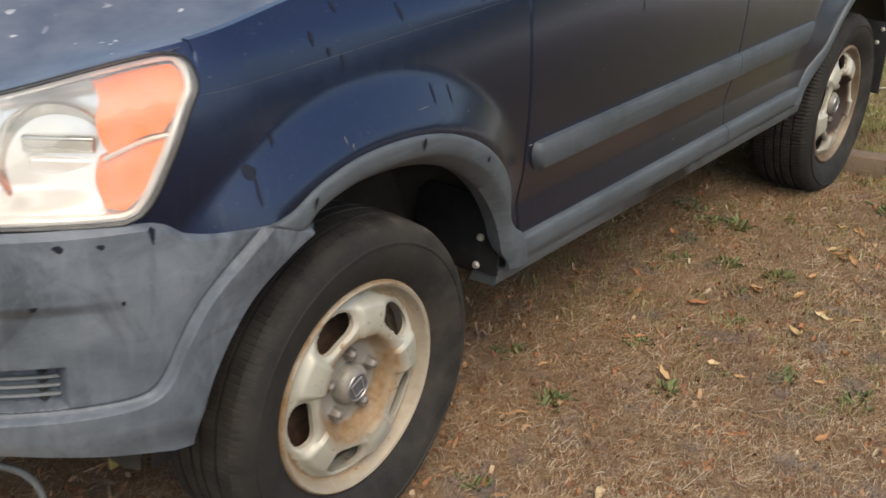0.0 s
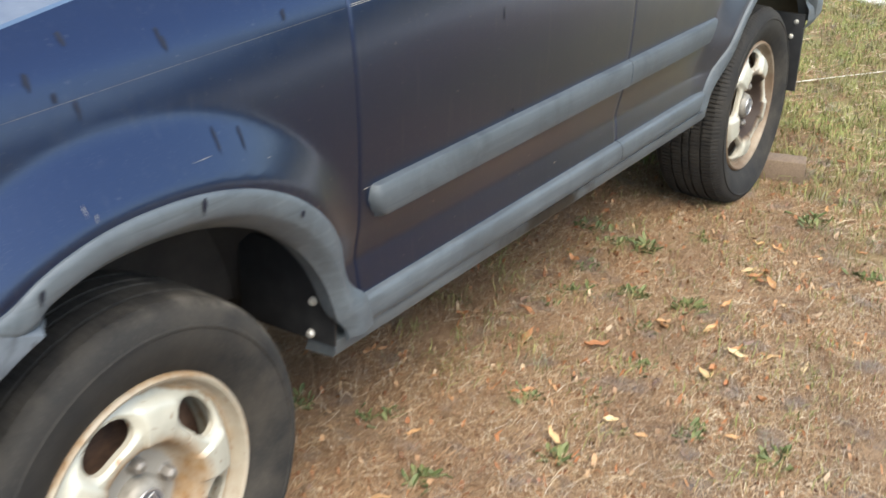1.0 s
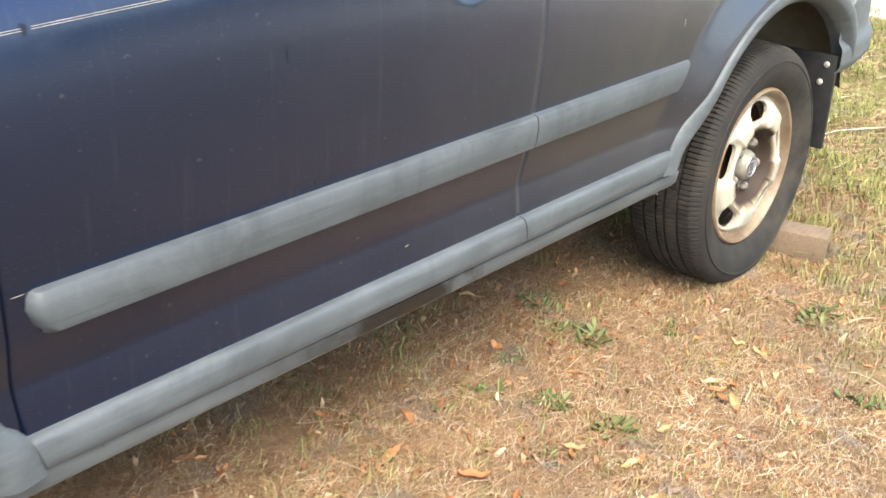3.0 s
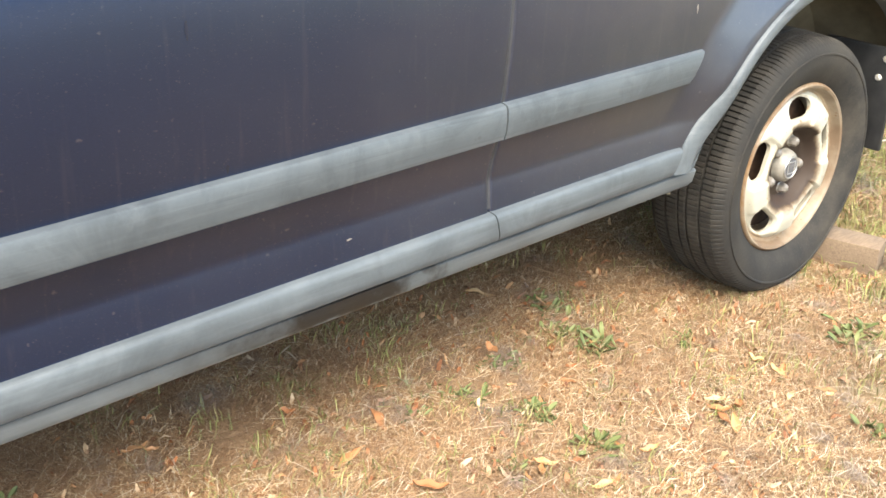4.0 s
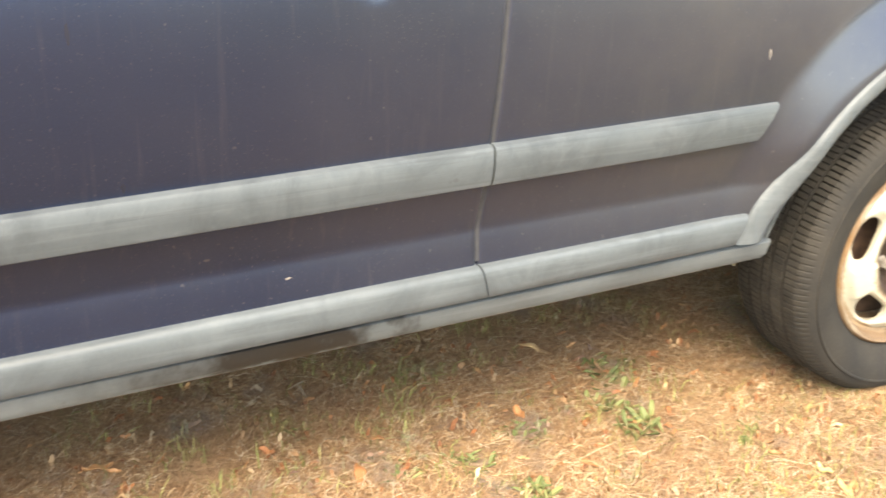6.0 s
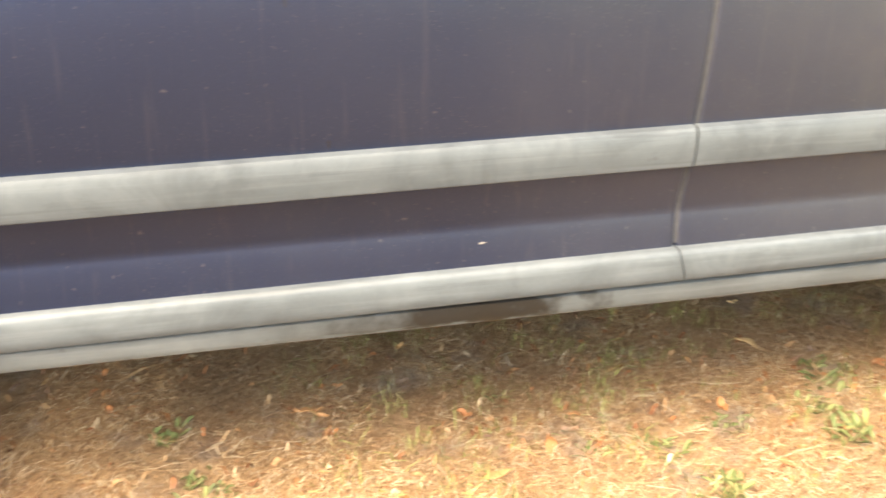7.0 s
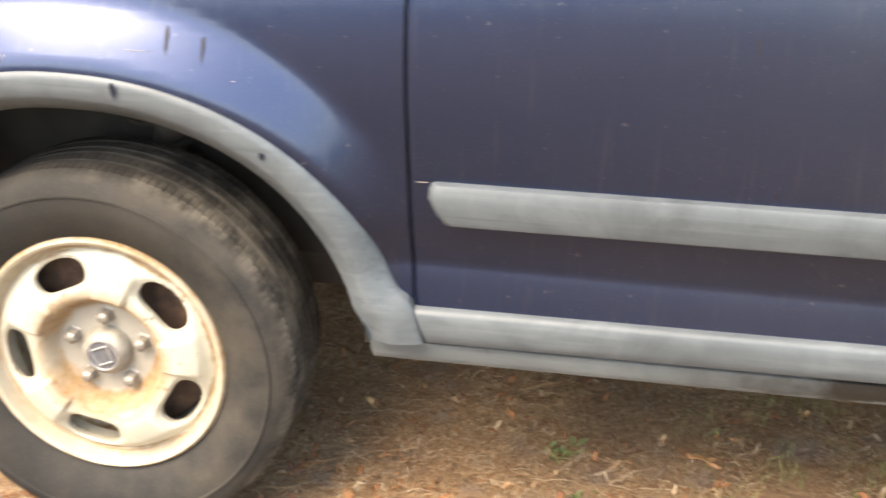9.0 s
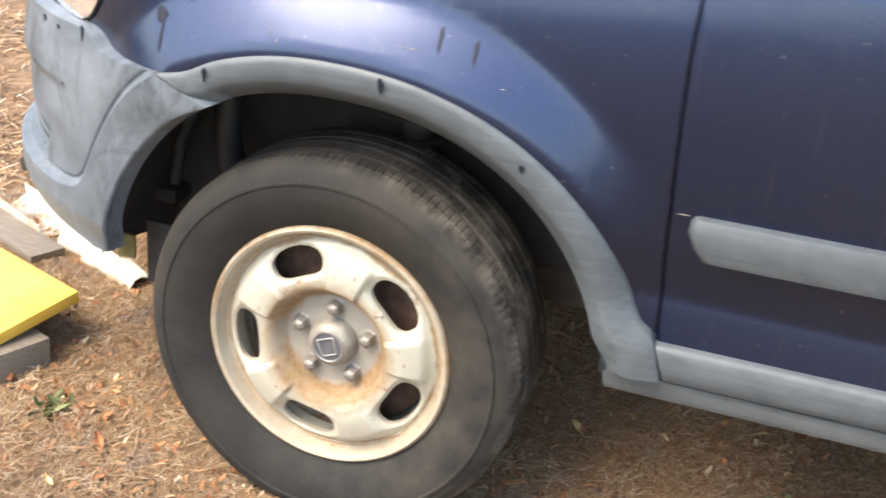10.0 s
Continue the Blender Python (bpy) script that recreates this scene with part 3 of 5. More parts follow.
def lip_rise(x, z):
    return 0.011 + 0.004 * smooth(-0.45, -0.55, x)


def swell(x, z):
    """How far the bumper swells out to meet the wing beside the arch."""
    return 0.027 * smooth(0.60, 0.735, z) * smooth(-0.46, -0.28, x) - 0.014 * smooth(0.46, 0.39, z) - 0.012 * smooth(0.66, 0.78, z) \
        - 0.009 * smooth(0.670, 0.645, z) * smooth(0.50, 0.56, z) * smooth(-0.46, -0.58, x)


def bumper_skin(x, z, form=True):
    """The bumper's y at x."""
    k = swell(x, z)
    if form:
        k += lip_rise(x, z) * lip_form(x, z)
    d = min(1.0, max(0.0, (-0.25 - x) / (0.64 + k)))
    return MID - (0.875 + k) * (1 - d ** 2.15) ** (1 / 2.15)


def bumper_at(phi, z, out=0.0, form=0.0):
    s, c = math.sin(phi), math.cos(phi)
    k = 0.015 * form + swell(-0.25 - 0.64 * s ** (2 / 2.15), z) + out
    return -0.25 - (0.64 + k) * s ** (2 / 2.15), MID - (0.875 + k) * c ** (2 / 2.15), z


def bumper_shape():
    def begin(z):
        """Where a row starts: on the arch's inner edge, or at the joint with the wing's flare."""
        h = min(1.0, max(0.0, (z - HUB) / 0.427))
        return min(-0.410 * (1 - h ** 2.2) ** (1 / 2.2), -0.19 - 2.4 * max(0.0, z - 0.70))

    def turn(x):
        return math.asin(((-0.25 - x) / 0.64) ** (2.15 / 2)) if x < -0.25 else (-0.25 - x) * 1.5

    def at(u, v):
        z = 0.391 + (0.763 - 0.391) * v
        q0 = turn(begin(0.391 + 0.3475 * v))
        q = q0 + (math.pi / 2 - q0) * u ** 1.25
        x = -0.25 - 0.64 * math.sin(q) ** (2 / 2.15) if q > 0 else -0.25 - q / 1.5
        top = seam(x) if x > -0.48 else 0.763
        foot = 0.391 + 0.22 * min(0.2, max(0.0, -0.44 - x))
        z = foot + (min(top, 0.763) - foot) * v
        dent = smooth(-0.572, -0.585, x) * smooth(-0.80, -0.78, x) * smooth(0.500, 0.506, z) * smooth(0.566, 0.560, z)
        if q > 0:
            lift = lip_form(x, z) * lip_rise(x, z) / 0.015
            x, y, z = bumper_at(q, z, -0.022 * dent, lift)
        else:
            y = bumper_skin(x, z)
        return x, y + 0.007 * max(0.0, 1 - u / 0.02) ** 2 * smooth(0.70, 0.66, z), z

    us = [0, 0.0015, 0.004, 0.008, 0.013] + span(0.02, 0.45, 260) + span(0.45, 1, 130)[1:]
    return sheet(us, span(0, 1, 190), at, None, (0.014, 0.022, 0.004))


bumper_half = bumper_shape()
arch_edge = sheet((0.0, 0.012, 0.030), span(0.391, 0.7365, 60), lambda d, z: (lambda x: (x + 0.15 * d, bumper_skin(x, z) + 0.006 + d, z))(min(-0.410 * (1 - min(1.0, max(0.0, (z - HUB) / 0.427)) ** 2.2) ** (1 / 2.2), -0.19 - 2.4 * max(0.0, z - 0.70)) - 0.0005))
bumper = part("front_bumper", joined(bumper_half, mirrored(bumper_half)), BUMPER, car, "scuffed grey plastic front bumper")
for far in (False, True):
    s = mirrored if far else (lambda q: q)
    part("arch_edge", s(arch_edge), BUMPER, bumper)
    for z in (0.519, 0.532, 0.545):
        slat = sheet([radians(a) for a in span(29.5, 50, 14)], (0, 1, 2), lambda p, v: tuple(a + b for a, b in zip(bumper_at(p, z, -0.014 + 0.003 * (v == 1)), (0, 0, 0.003 * (v - 1)))), None, (0.004, 0.004, 0))
        part("vent_slat", s(slat), PLASTIC, bumper)
    for z in (0.512, 0.5255, 0.5385, 0.552):
        x, y, _ = bumper_at(radians(31.5), z, -0.019)
        part("vent_slot", s(block(x - 0.004, x + 0.008, y - 0.003, y + 0.01, z - 0.0035, z + 0.0035, 0.001, 1)), BLACK, bumper)
grille = sheet([radians(a) for a in span(52, 128, 30)], span(0.775, 0.94, 12), lambda p, z: (-0.25 - 0.575 * math.sin(p) ** 0.98, MID - 0.86 * math.copysign(abs(math.cos(p)) ** 0.98, math.cos(p)), z), None, (0.02, 0, 0))
part("grille", grille, BLACK, car)


# headlamps
def lamp_surface(u, v, depth=0.0, x_rear=None, x_front=None):
    """u runs from the wing forward, v from the bumper up."""
    z = 0.768 + 0.224 * v
    a, b = 0.622 - 0.062 * v - depth, 0.866 - 0.031 * v * v - depth
    rear = curve([(0, -0.470), (0.05, -0.446), (0.36, -0.402), (0.66, -0.366), (0.80, -0.350), (0.86, -0.351), (0.91, -0.354), (0.95, -0.361), (0.98, -0.372), (1.0, -0.394)], v)
    x0 = rear - 0.004 if x_rear is None else rear - x_rear
    x1 = -0.25 - 0.90 * (0.622 - 0.062 * v) if x_front is None else rear - x_front
    w = u ** 0.85
    x = x0 + (x1 - x0) * w
    z += (0.014 + 0.002 * math.sin(math.pi * min(1.0, u / 0.75)) - 0.112 * smooth(-0.36, -0.78, x)) * v
    return x + depth * 0.5, ellipse_y(x, a, b, 1.9), z


def lamp_thing(far):
    s = mirrored if far else (lambda q: q)
    us, vs = span(0, 1, 48), span(0, 1, 30)
    lamp = part("headlight", s(folded(sheet(us, vs, lambda u, v: lamp_surface(u, 0.03 + 0.89 * v, 0.034 + 0.026 * smooth(0, 0.3, u) * smooth(0, 0.16, v) * smooth(1, 0.84, v))), (-0.014, -0.022, 0))), REFLECTOR, car, "clear headlight with amber corner lenses")
    outer, inner = sheet(us, vs, lamp_surface), sheet(us, vs, lambda u, v: lamp_surface(u, v, 0.003))
    lens = joined(folded(outer, (0.002, 0.003, 0)), (inner[0], [tuple(reversed(f)) for f in inner[1]]))
    cover = part("lens", s(lens), CLEAR, lamp, "clear plastic lens")
    cover.visible_shadow = False
    ring = [lamp_surface(u, 0) for u in span(1, 0, 30)] + [lamp_surface(0, v) for v in span(0, 1, 64)[1:]] + [lamp_surface(u, 1) for u in span(0, 1, 30)[1:]]
    part("gasket", s(rod([(x + 0.002, y + 0.003, z) for x, y, z in ring], 0.0034, 8)), GASKET, lamp, "black rubber gasket")
    trim = [lamp_surface(u, 0.035, 0.010) for u in span(0.8, 0.03, 26)] + [lamp_surface(0.014, v, 0.010) for v in span(0.06, 0.965, 48)] + [lamp_surface(u, 0.968, 0.010) for u in span(0.03, 0.8, 30)]
    part("bezel", s(rod(trim, 0.006, 8)), REFLECTOR, lamp)
    def upper_at(u, k):
        v = 0.53 - 0.11 * u * u + (0.39 + 0.09 * u * u) * k
        return lamp_surface(u, v, 0.012 + 0.012 * u, 0.015 + 0.012 * (1 - k) ** 3 + 0.012 * k ** 5, 0.122 - 0.045 * (1 - k) ** 2.5)

    def lower_at(u, k):
        v = 0.07 + (0.42 - 0.09 * u * u) * k
        return lamp_surface(u, v, 0.012 + 0.016 * u, 0.017 + 0.010 * (1 - k) ** 6, 0.046 + 0.016 * k + 0.026 * math.sin(math.pi * 0.62 * k))

    upper, lower = sheet(span(0, 1, 20), span(0, 1, 20), upper_at), sheet(span(0, 1, 20), span(0, 1, 18), lower_at)
    divider = [lamp_surface(u, 0.510 - 0.10 * u * u, 0.009 + 0.012 * u, 0.010, 0.085) for u in span(0, 1, 16)]
    part("divider", s(rod(divider, 0.0035, 8)), REFLECTOR, lamp)
    part("turn_signal", s(folded(upper, (0.01, 0.014, 0))), AMBER, lamp, "amber turn signal lens")
    part("side_marker", s(folded(lower, (0.01, 0.014, 0))), AMBER, lamp, "amber side marker lens")
    aim = Matrix.Translation((-0.500, 0.196, 0.843)) @ Matrix.Rotation(radians(-50), 4, "Z")
    bowl = lathe([(0.010, 0.052), (0.030, 0.048), (0.050, 0.039), (0.066, 0.027), (0.078, 0.013), (0.086, -0.002), (0.0895, -0.006), (0.092, -0.001)], 48)
    part("reflector_bowl", s(moved(bowl, aim)), MIRROR, lamp, "round mirrored reflector")
    cap = lathe([(0.0, 0.020), (0.010, 0.021), (0.014, 0.025), (0.015, 0.050)], 24)
    part("bulb_shield", s(moved(cap, aim)), REFLECTOR, lamp)
    # Added plates that imitate the dark and bright bands reflected in the bowl.
    part("glare_visor", s(moved(block(-0.052, 0.052, 0.010, 0.022, 0.008, 0.036, 0.006, 3), aim @ Matrix.Rotation(radians(14), 4, "X"))), MIRROR, lamp, "grey mirrored plate for the bowl's dark reflection band")
    part("bulb_sleeve", s(moved(block(-0.046, 0.046, 0.008, 0.022, -0.022, 0.004, 0.007, 3), aim)), REFLECTOR, lamp, "white plate for the bowl's bright reflection patch")
    return lamp


lamp_thing(False)
lamp_thing(True)


def hood_shape():
    """Its front edge lies on the headlamps' upper edges, its side edges on the wings."""
    def front(q):
        if q >= 0.45:
            x, y, z = lamp_surface((1 - q) / 0.55, 1.0, -0.003)
            return x - 0.001, y, z + 0.0025
        x, y, z = front(0.45)
        k = q / 0.45
        return -0.815 + (x + 0.815) * k * k, MID + (y - MID) * k, 0.945 + (z - 0.945) * k * k

    def at(v, u):
        q, sign = abs(2 * v - 1), (1 if v < 0.5 else -1)
        fx, fy, fz = front(q)
        x = fx + (0.52 - fx) * u
        edge = side_y(x, hood_z(x)) + 0.005
        y = fy + (MID - q * (MID - edge) - fy) * smooth(0, 0.30, u)
        if q > 0.999:
            y = fy + (edge - fy) * smooth(-0.385, -0.325, x)
        crown = 0.080 * (1 - q ** 2.4) + 0.008 * smooth(0.78, 0.70, q)
        z = fz + (hood_z(x) - 0.002 + crown - fz) * math.sin(math.pi / 2 * min(1.0, u / 0.46)) ** 1.1
        return x, MID + (y - MID) * sign, z

    us = [0, 0.004, 0.012] + span(0.025, 1, 54)
    return sheet(span(0, 1, 100), us, at, None, (0.006, 0.002, -0.002))


part("hood", hood_shape(), HOOD, car, "blue bonnet greyed by painted sky reflection, with pale droppings")


# wheel-arch flares
def flare_shape(form_out, form_in, a0, a1, sy, before, after):
    """before, after: how the flare runs out at its ends: a height of y for each place, and pairs of outer and inner points."""
    ax = form_out[0]

    def edge(form, a):
        c, s = math.cos(a), math.sin(a)
        w = form[1] if c < 0 else form[2]
        if s < 0:
            return (ax + math.copysign(w, c), HUB + s * 0.3)
        r = 1 / ((abs(c) / w) ** 2.2 + (s / form[3]) ** 2.2) ** (1 / 2.2)
        return ax + r * c, HUB + r * s

    prof = [(0.0, 0.040), (0.0, -0.004), (0.05, -0.008), (0.16, -0.0105), (0.35, -0.012), (0.55, -0.0115), (0.62, -0.009), (0.72, -0.003), (0.86, 0.008), (1.0, 0.020), (1.0, 0.028), (0.99, 0.050)]
    line = [(edge(form_out, a), edge(form_in, a), 0.0, None, 0.0) for a in (radians(d) for d in span(a0, a1, 110))]

    def run(foot, start):
        skin, pairs, flush = foot
        keys = [start[:2]] + pairs
        out = []
        for k in range(1, 19):
            t = k / 18 * (len(keys) - 1)
            pick = lambda side, c: curve([(n, keys[n][side][c]) for n in range(len(keys))], t)
            out.append(((pick(0, 0), pick(0, 1)), (pick(1, 0), pick(1, 1)), smooth(0, 16, k), skin, smooth(12, 18, k) * flush))
        return out

    if before:
        line = list(reversed(run(before, line[0]))) + line
    if after:
        line = line + run(after, line[-1])

    def at(i, p):
        w, d = prof[i]
        (xo, zo), (xi, zi), low, skin, flat = p
        yo, yi = sy(xo, zo), 0.004
        if skin:
            yo, yi = yo + (skin(xo, zo) - yo) * low, yi + (skin(xi, zi) + 0.004 - yi) * low
        x, z = xo + (xi - xo) * w, zo + (zi - zo) * w
        y = yo + (yi - yo) * min(w, 1) + d * (1 - (0.35 if i < 10 else 0.85) * low) + (0.007 * low * (1 - w) ** 2 if ax > 1 else 0.0)
        if flat:
            y += (skin(x, z) - 0.0005 + 0.008 * smooth(0.55, 1.0, flat) + 0.004 * (w == 0 and d > 0) - y) * flat
        return x, y, z

    return sheet(range(len(prof)), line, at)


def front_sy(x, z):
    if x < -0.25:
        return min(side_y(x, z), 0.012) if z > 0.74 else 0.010 + 0.25 * max(0.0, -0.40 - x)
    return side_y(x, z)


sill_skin = lambda x, z: 0.004 + 0.022 * (smooth(0.43, 0.51, x) if x < 1.3 else 1.2) + 0.05 * max(0.0, 0.43 - z)
flare_f = flare_shape(FRONT_OUT, FRONT_IN, 23, 112, front_sy,
                      (sill_skin, [((0.4905, 0.488), (0.426, 0.454)), ((0.5115, 0.4700), (0.445, 0.426)), ((0.533, 0.4045), (0.452, 0.4045))], 0.0),
                      (lambda x, z: bumper_skin(x, z) + 0.003, [((-0.235, 0.7450), (-0.170, 0.708)), ((-0.277, 0.7365), (-0.192, 0.6985))], 0.0))
flare_r = flare_shape(REAR_OUT, REAR_IN, 27, 145, side_y, None,
                      (sill_skin, [((2.173, 0.534), (2.222, 0.498)), ((2.140, 0.488), (2.203, 0.454)), ((2.110, 0.4165), (2.188, 0.4140))], 0.0))


def bar(profile, x0, x1, n=40, slope0=0.0, slope1=0.0, round0=0.0, rise=0.0, z_ref=0.46):
    """A strip along the car: (y, z) pairs drawn out from x0 to x1, with slanted ends."""
    def at(i, u):
        y, z = profile[i]
        a, b = x0 + slope0 * (z - z_ref), x1 + slope1 * (z - z_ref)
        x = a + (b - a) * u
        return x, y, z + rise * (x - 0.55)
    s = sheet(range(len(profile)), span(0, 1, n), at)
    k = len(profile)
    return s[0], s[1] + [tuple(range(k)), tuple(n * k + i for i in range(k - 1, -1, -1))]


SILL = [(0.075, 0.4605), (0.040, 0.4603), (0.0335, 0.4590), (0.0290, 0.4560), (0.0270, 0.451), (0.0260, 0.440), (0.0275, 0.420), (0.0300, 0.4085), (0.0345, 0.4025), (0.075, 0.400)]
ROCKER = [(0.10, 0.3985), (0.050, 0.3975), (0.0455, 0.394), (0.0465, 0.370), (0.055, 0.3585), (0.12, 0.354)]
MOULD = [(0.050, 0.667), (0.028, 0.667), (0.0205, 0.6645), (0.0175, 0.658), (0.016, 0.640), (0.018, 0.616), (0.022, 0.6035), (0.030, 0.5995), (0.052, 0.5995)]


def moulding(x0, x1, lean, rounded):
    """A rubbing strip on a door, with its front or rear end drawn in."""
    def at(i, u):
        y, z = MOULD[i]
        x = x0 + (x1 - x0) * u
        mid = (z - 0.636) / 0.031
        if rounded:
            x += (0.010 * (1 - math.sqrt(max(0.0, 1 - mid ** 4))) + 0.014 * smooth(0.1, -1.0, mid)) * (1 - smooth(0, 0.06, u))
        else:
            x += lean * (z - 0.667) * smooth(0.85, 1.0, u)
        if rounded:
            y += (0.040 - y) * max(0.0, 1 - u * (x1 - x0) / 0.016) ** 2.4
        elif u > 0.996:
            y = max(y, 0.041)
        return x, y + 0.004 * smooth(1.9, 2.15, x), z + 0.010 * (x - 0.55)
    us = [0, 0.003, 0.008, 0.016, 0.028, 0.045] + span(0.06, 0.94, 24) + [0.955, 0.97, 0.985, 0.997, 1.0]
    s = sheet(range(len(MOULD)), us, at)
    k, n = len(MOULD), len(us) - 1
    return s[0], s[1] + [tuple(range(k)), tuple(n * k + i for i in range(k - 1, -1, -1))]


for far in (False, True):
    s = mirrored if far else (lambda q: q)
    part("wheel_arch_flare", s(flare_f), PLASTIC, car, "faded grey front wheel-arch flare")
    part("wheel_arch_flare", s(flare_r), PLASTIC, car, "faded grey rear wheel-arch flare")
    part("sill_cladding", s(bar(SILL, 0.5175, 1.5725, 40, -0.35, -0.3, rise=0.009)), PLASTIC, FRONT_DOOR[far], "faded grey sill cladding below the front door")
    part("sill_cladding", s(bar(SILL, 1.5750, 2.126, 30, -0.3, 0.40, rise=0.009)), PLASTIC, REAR_DOOR[far], "faded grey sill cladding below the rear door")
    part("rocker_strip", s(bar(ROCKER, 0.446, 2.205, 60, -0.2, 0.3, z_ref=0.39, rise=0.005)), ROCK, car, "grey lower rocker strip with black scrape marks")
    part("rubbing_strip", s(moulding(0.532, 1.5745, 0, True)), STRIP, FRONT_DOOR[far], "faded grey rubbing strip on the front door")
    part("rubbing_strip", s(moulding(1.5785, 2.158, 0.60, False)), STRIP, REAR_DOOR[far], "faded grey rubbing strip on the rear door")
    handle = [(x, 0.010 + 0.024 * (2 * abs(x - 1.400) / 0.27) ** 6, z) for x, z in zip(span(1.265, 1.535, 24), span(0.975, 0.981, 24))]
    part("door_handle", s(rod(handle, 0.014, 12)), HANDLE, FRONT_DOOR[far], "plastic pull handle, its reflections painted grey")


# rear bumper and mud flaps
def rear_bumper_shape():
    def at(p, v):
        a = radians(p)
        z = 0.505 + 0.04 * smooth(0, 60, p) * (1 - v) + 0.275 * v
        k = 0.016 * smooth(0.60, 0.57, z) - 0.012 * smooth(0.53, 0.505, z)
        return 2.98 + (0.66 + k) * math.sin(a) ** 0.9, MID - (0.872 + k) * math.copysign(abs(math.cos(a)) ** 0.55, math.cos(a)), z
    return sheet(span(0, 180, 80), span(0, 1, 30), at, None, (-0.012, 0.0, 0))


part("rear_bumper", rear_bumper_shape(), PLASTIC, car, "pale grey plastic rear bumper")
for far in (False, True):
    s = mirrored if far else (lambda q: q)
    flap = part("mud_flap", s(block(2.972, 2.986, 0.012, 0.215, 0.285, 0.555, 0.006)), FLAP, car, "black rubber mud flap behind the rear wheel")
    for z, y in ((0.527, 0.040), (0.476, 0.052)):
        part("screw", s(moved(lathe([(0.0, -0.005), (0.006, -0.004), (0.009, 0.0), (0.009, 0.004)], 12), Matrix.Translation((2.970, y, z)) @ Matrix.Rotation(radians(-90), 4, "Z"))), SCREW, flap)
    shield = part("front_splash_flap", s(block(0.440, 0.446, 0.040, 0.26, 0.388, 0.56, 0.003)), FLAP, car)
    for x, y, z in ((0.438, 0.087, 0.466), (0.438, 0.094, 0.400)):
        part("clip", s(moved(lathe([(0.0, -0.006), (0.006, -0.005), (0.009, 0.0), (0.009, 0.004)], 12), Matrix.Translation((x, y, z)) @ Matrix.Rotation(radians(-90), 4, "Z"))), SCREW, shield)


# wheel wells, underbody, cabin
def well_shape(form, low):
    ax = form[0]

    def at(i, a):
        y, k = ((0.055, 1.13), (0.08, 1.16), (0.20, 1.15), (0.30, 1.05), (0.33, 0.8), (0.335, 0.35), (0.335, 0.0))[i]
        c, s = math.cos(a), math.sin(a)
        w = form[1] if c < 0 else form[2]
        if ax < 1 and i < 2:
            y += 0.05 * smooth(-0.45, -0.8, c)
        r = k / ((abs(c) / w) ** 2.2 + (max(s, 0.0) / form[3]) ** 2.2) ** (1 / 2.2)
        return ax + r * c, y, max(low if c < 0 else 0.40 if ax < 1 else low + 0.065, HUB + r * s)
    return clamped(sheet(range(7), [radians(a) for a in span(-4, 184, 60)], at))


for far in (False, True):
    s = mirrored if far else (lambda q: q)
    part("wheel_well", s(well_shape(FRONT_IN, 0.34)), BLACK, car, "dirty dark front wheel well")
    part("wheel_well", s(well_shape(REAR_IN, 0.36)), LIT_LINER, car, "dirty dark rear wheel well")
    part("liner_bracket", s(rod([(-0.262, 0.215, 0.50), (-0.272, 0.205, 0.57), (-0.265, 0.20, 0.66), (-0.25, 0.21, 0.74)], 0.026, 12)), FLAP, car, "dusty grey bracket inside the wheel arch")
    part("liner_rib", s(rod([(-0.37, 0.20, 0.47), (-0.36, 0.20, 0.54), (-0.33, 0.20, 0.62), (-0.28, 0.20, 0.70)], 0.010, 8)), BLACK, car)
    part("liner_tab", s(block(-0.473, -0.435, 0.166, 0.174, 0.318, 0.365, 0.003)), TAN, car, "small dirty yellow plastic tab")
    part("liner_flap", s(block(-0.400, -0.350, 0.150, 0.158, 0.290, 0.41, 0.003)), GASKET, car)
    part("strut", s(rod([(0.02, 0.27, 0.26), (0.03, 0.30, 0.50), (0.04, 0.33, 0.70)], 0.028, 14)), UNDER, car)
    part("spring", s(rod([(0.03 + 0.055 * math.cos(a), 0.29 + 0.03 * a / 30 + 0.055 * math.sin(a), 0.47 + 0.0075 * a) for a in span(0, 28, 90)], 0.007, 6)), BLACK, car)
    part("control_arm", s(rod([(-0.05, 0.22, 0.22), (0.0, 0.30, 0.225), (0.14, 0.50, 0.25)], 0.022, 10)), UNDER, car)
part("floor_pan", joined(block(-0.42, 3.45, 0.345, 1.435, 0.33, 0.42, 0.01), block(0.47, 2.12, 0.085, 1.695, 0.362, 0.45, 0.01)), UNDER, car)
part("undertray", block(-0.74, -0.40, 0.25, 1.53, 0.40, 0.43, 0.01), BLACK, car)
part("exhaust_pipe", rod([(0.1, 0.75, 0.27), (1.0, 0.72, 0.26), (2.0, 0.78, 0.27), (2.5, 1.1, 0.28), (3.4, 1.25, 0.29)], 0.03, 12), DRUM, car)


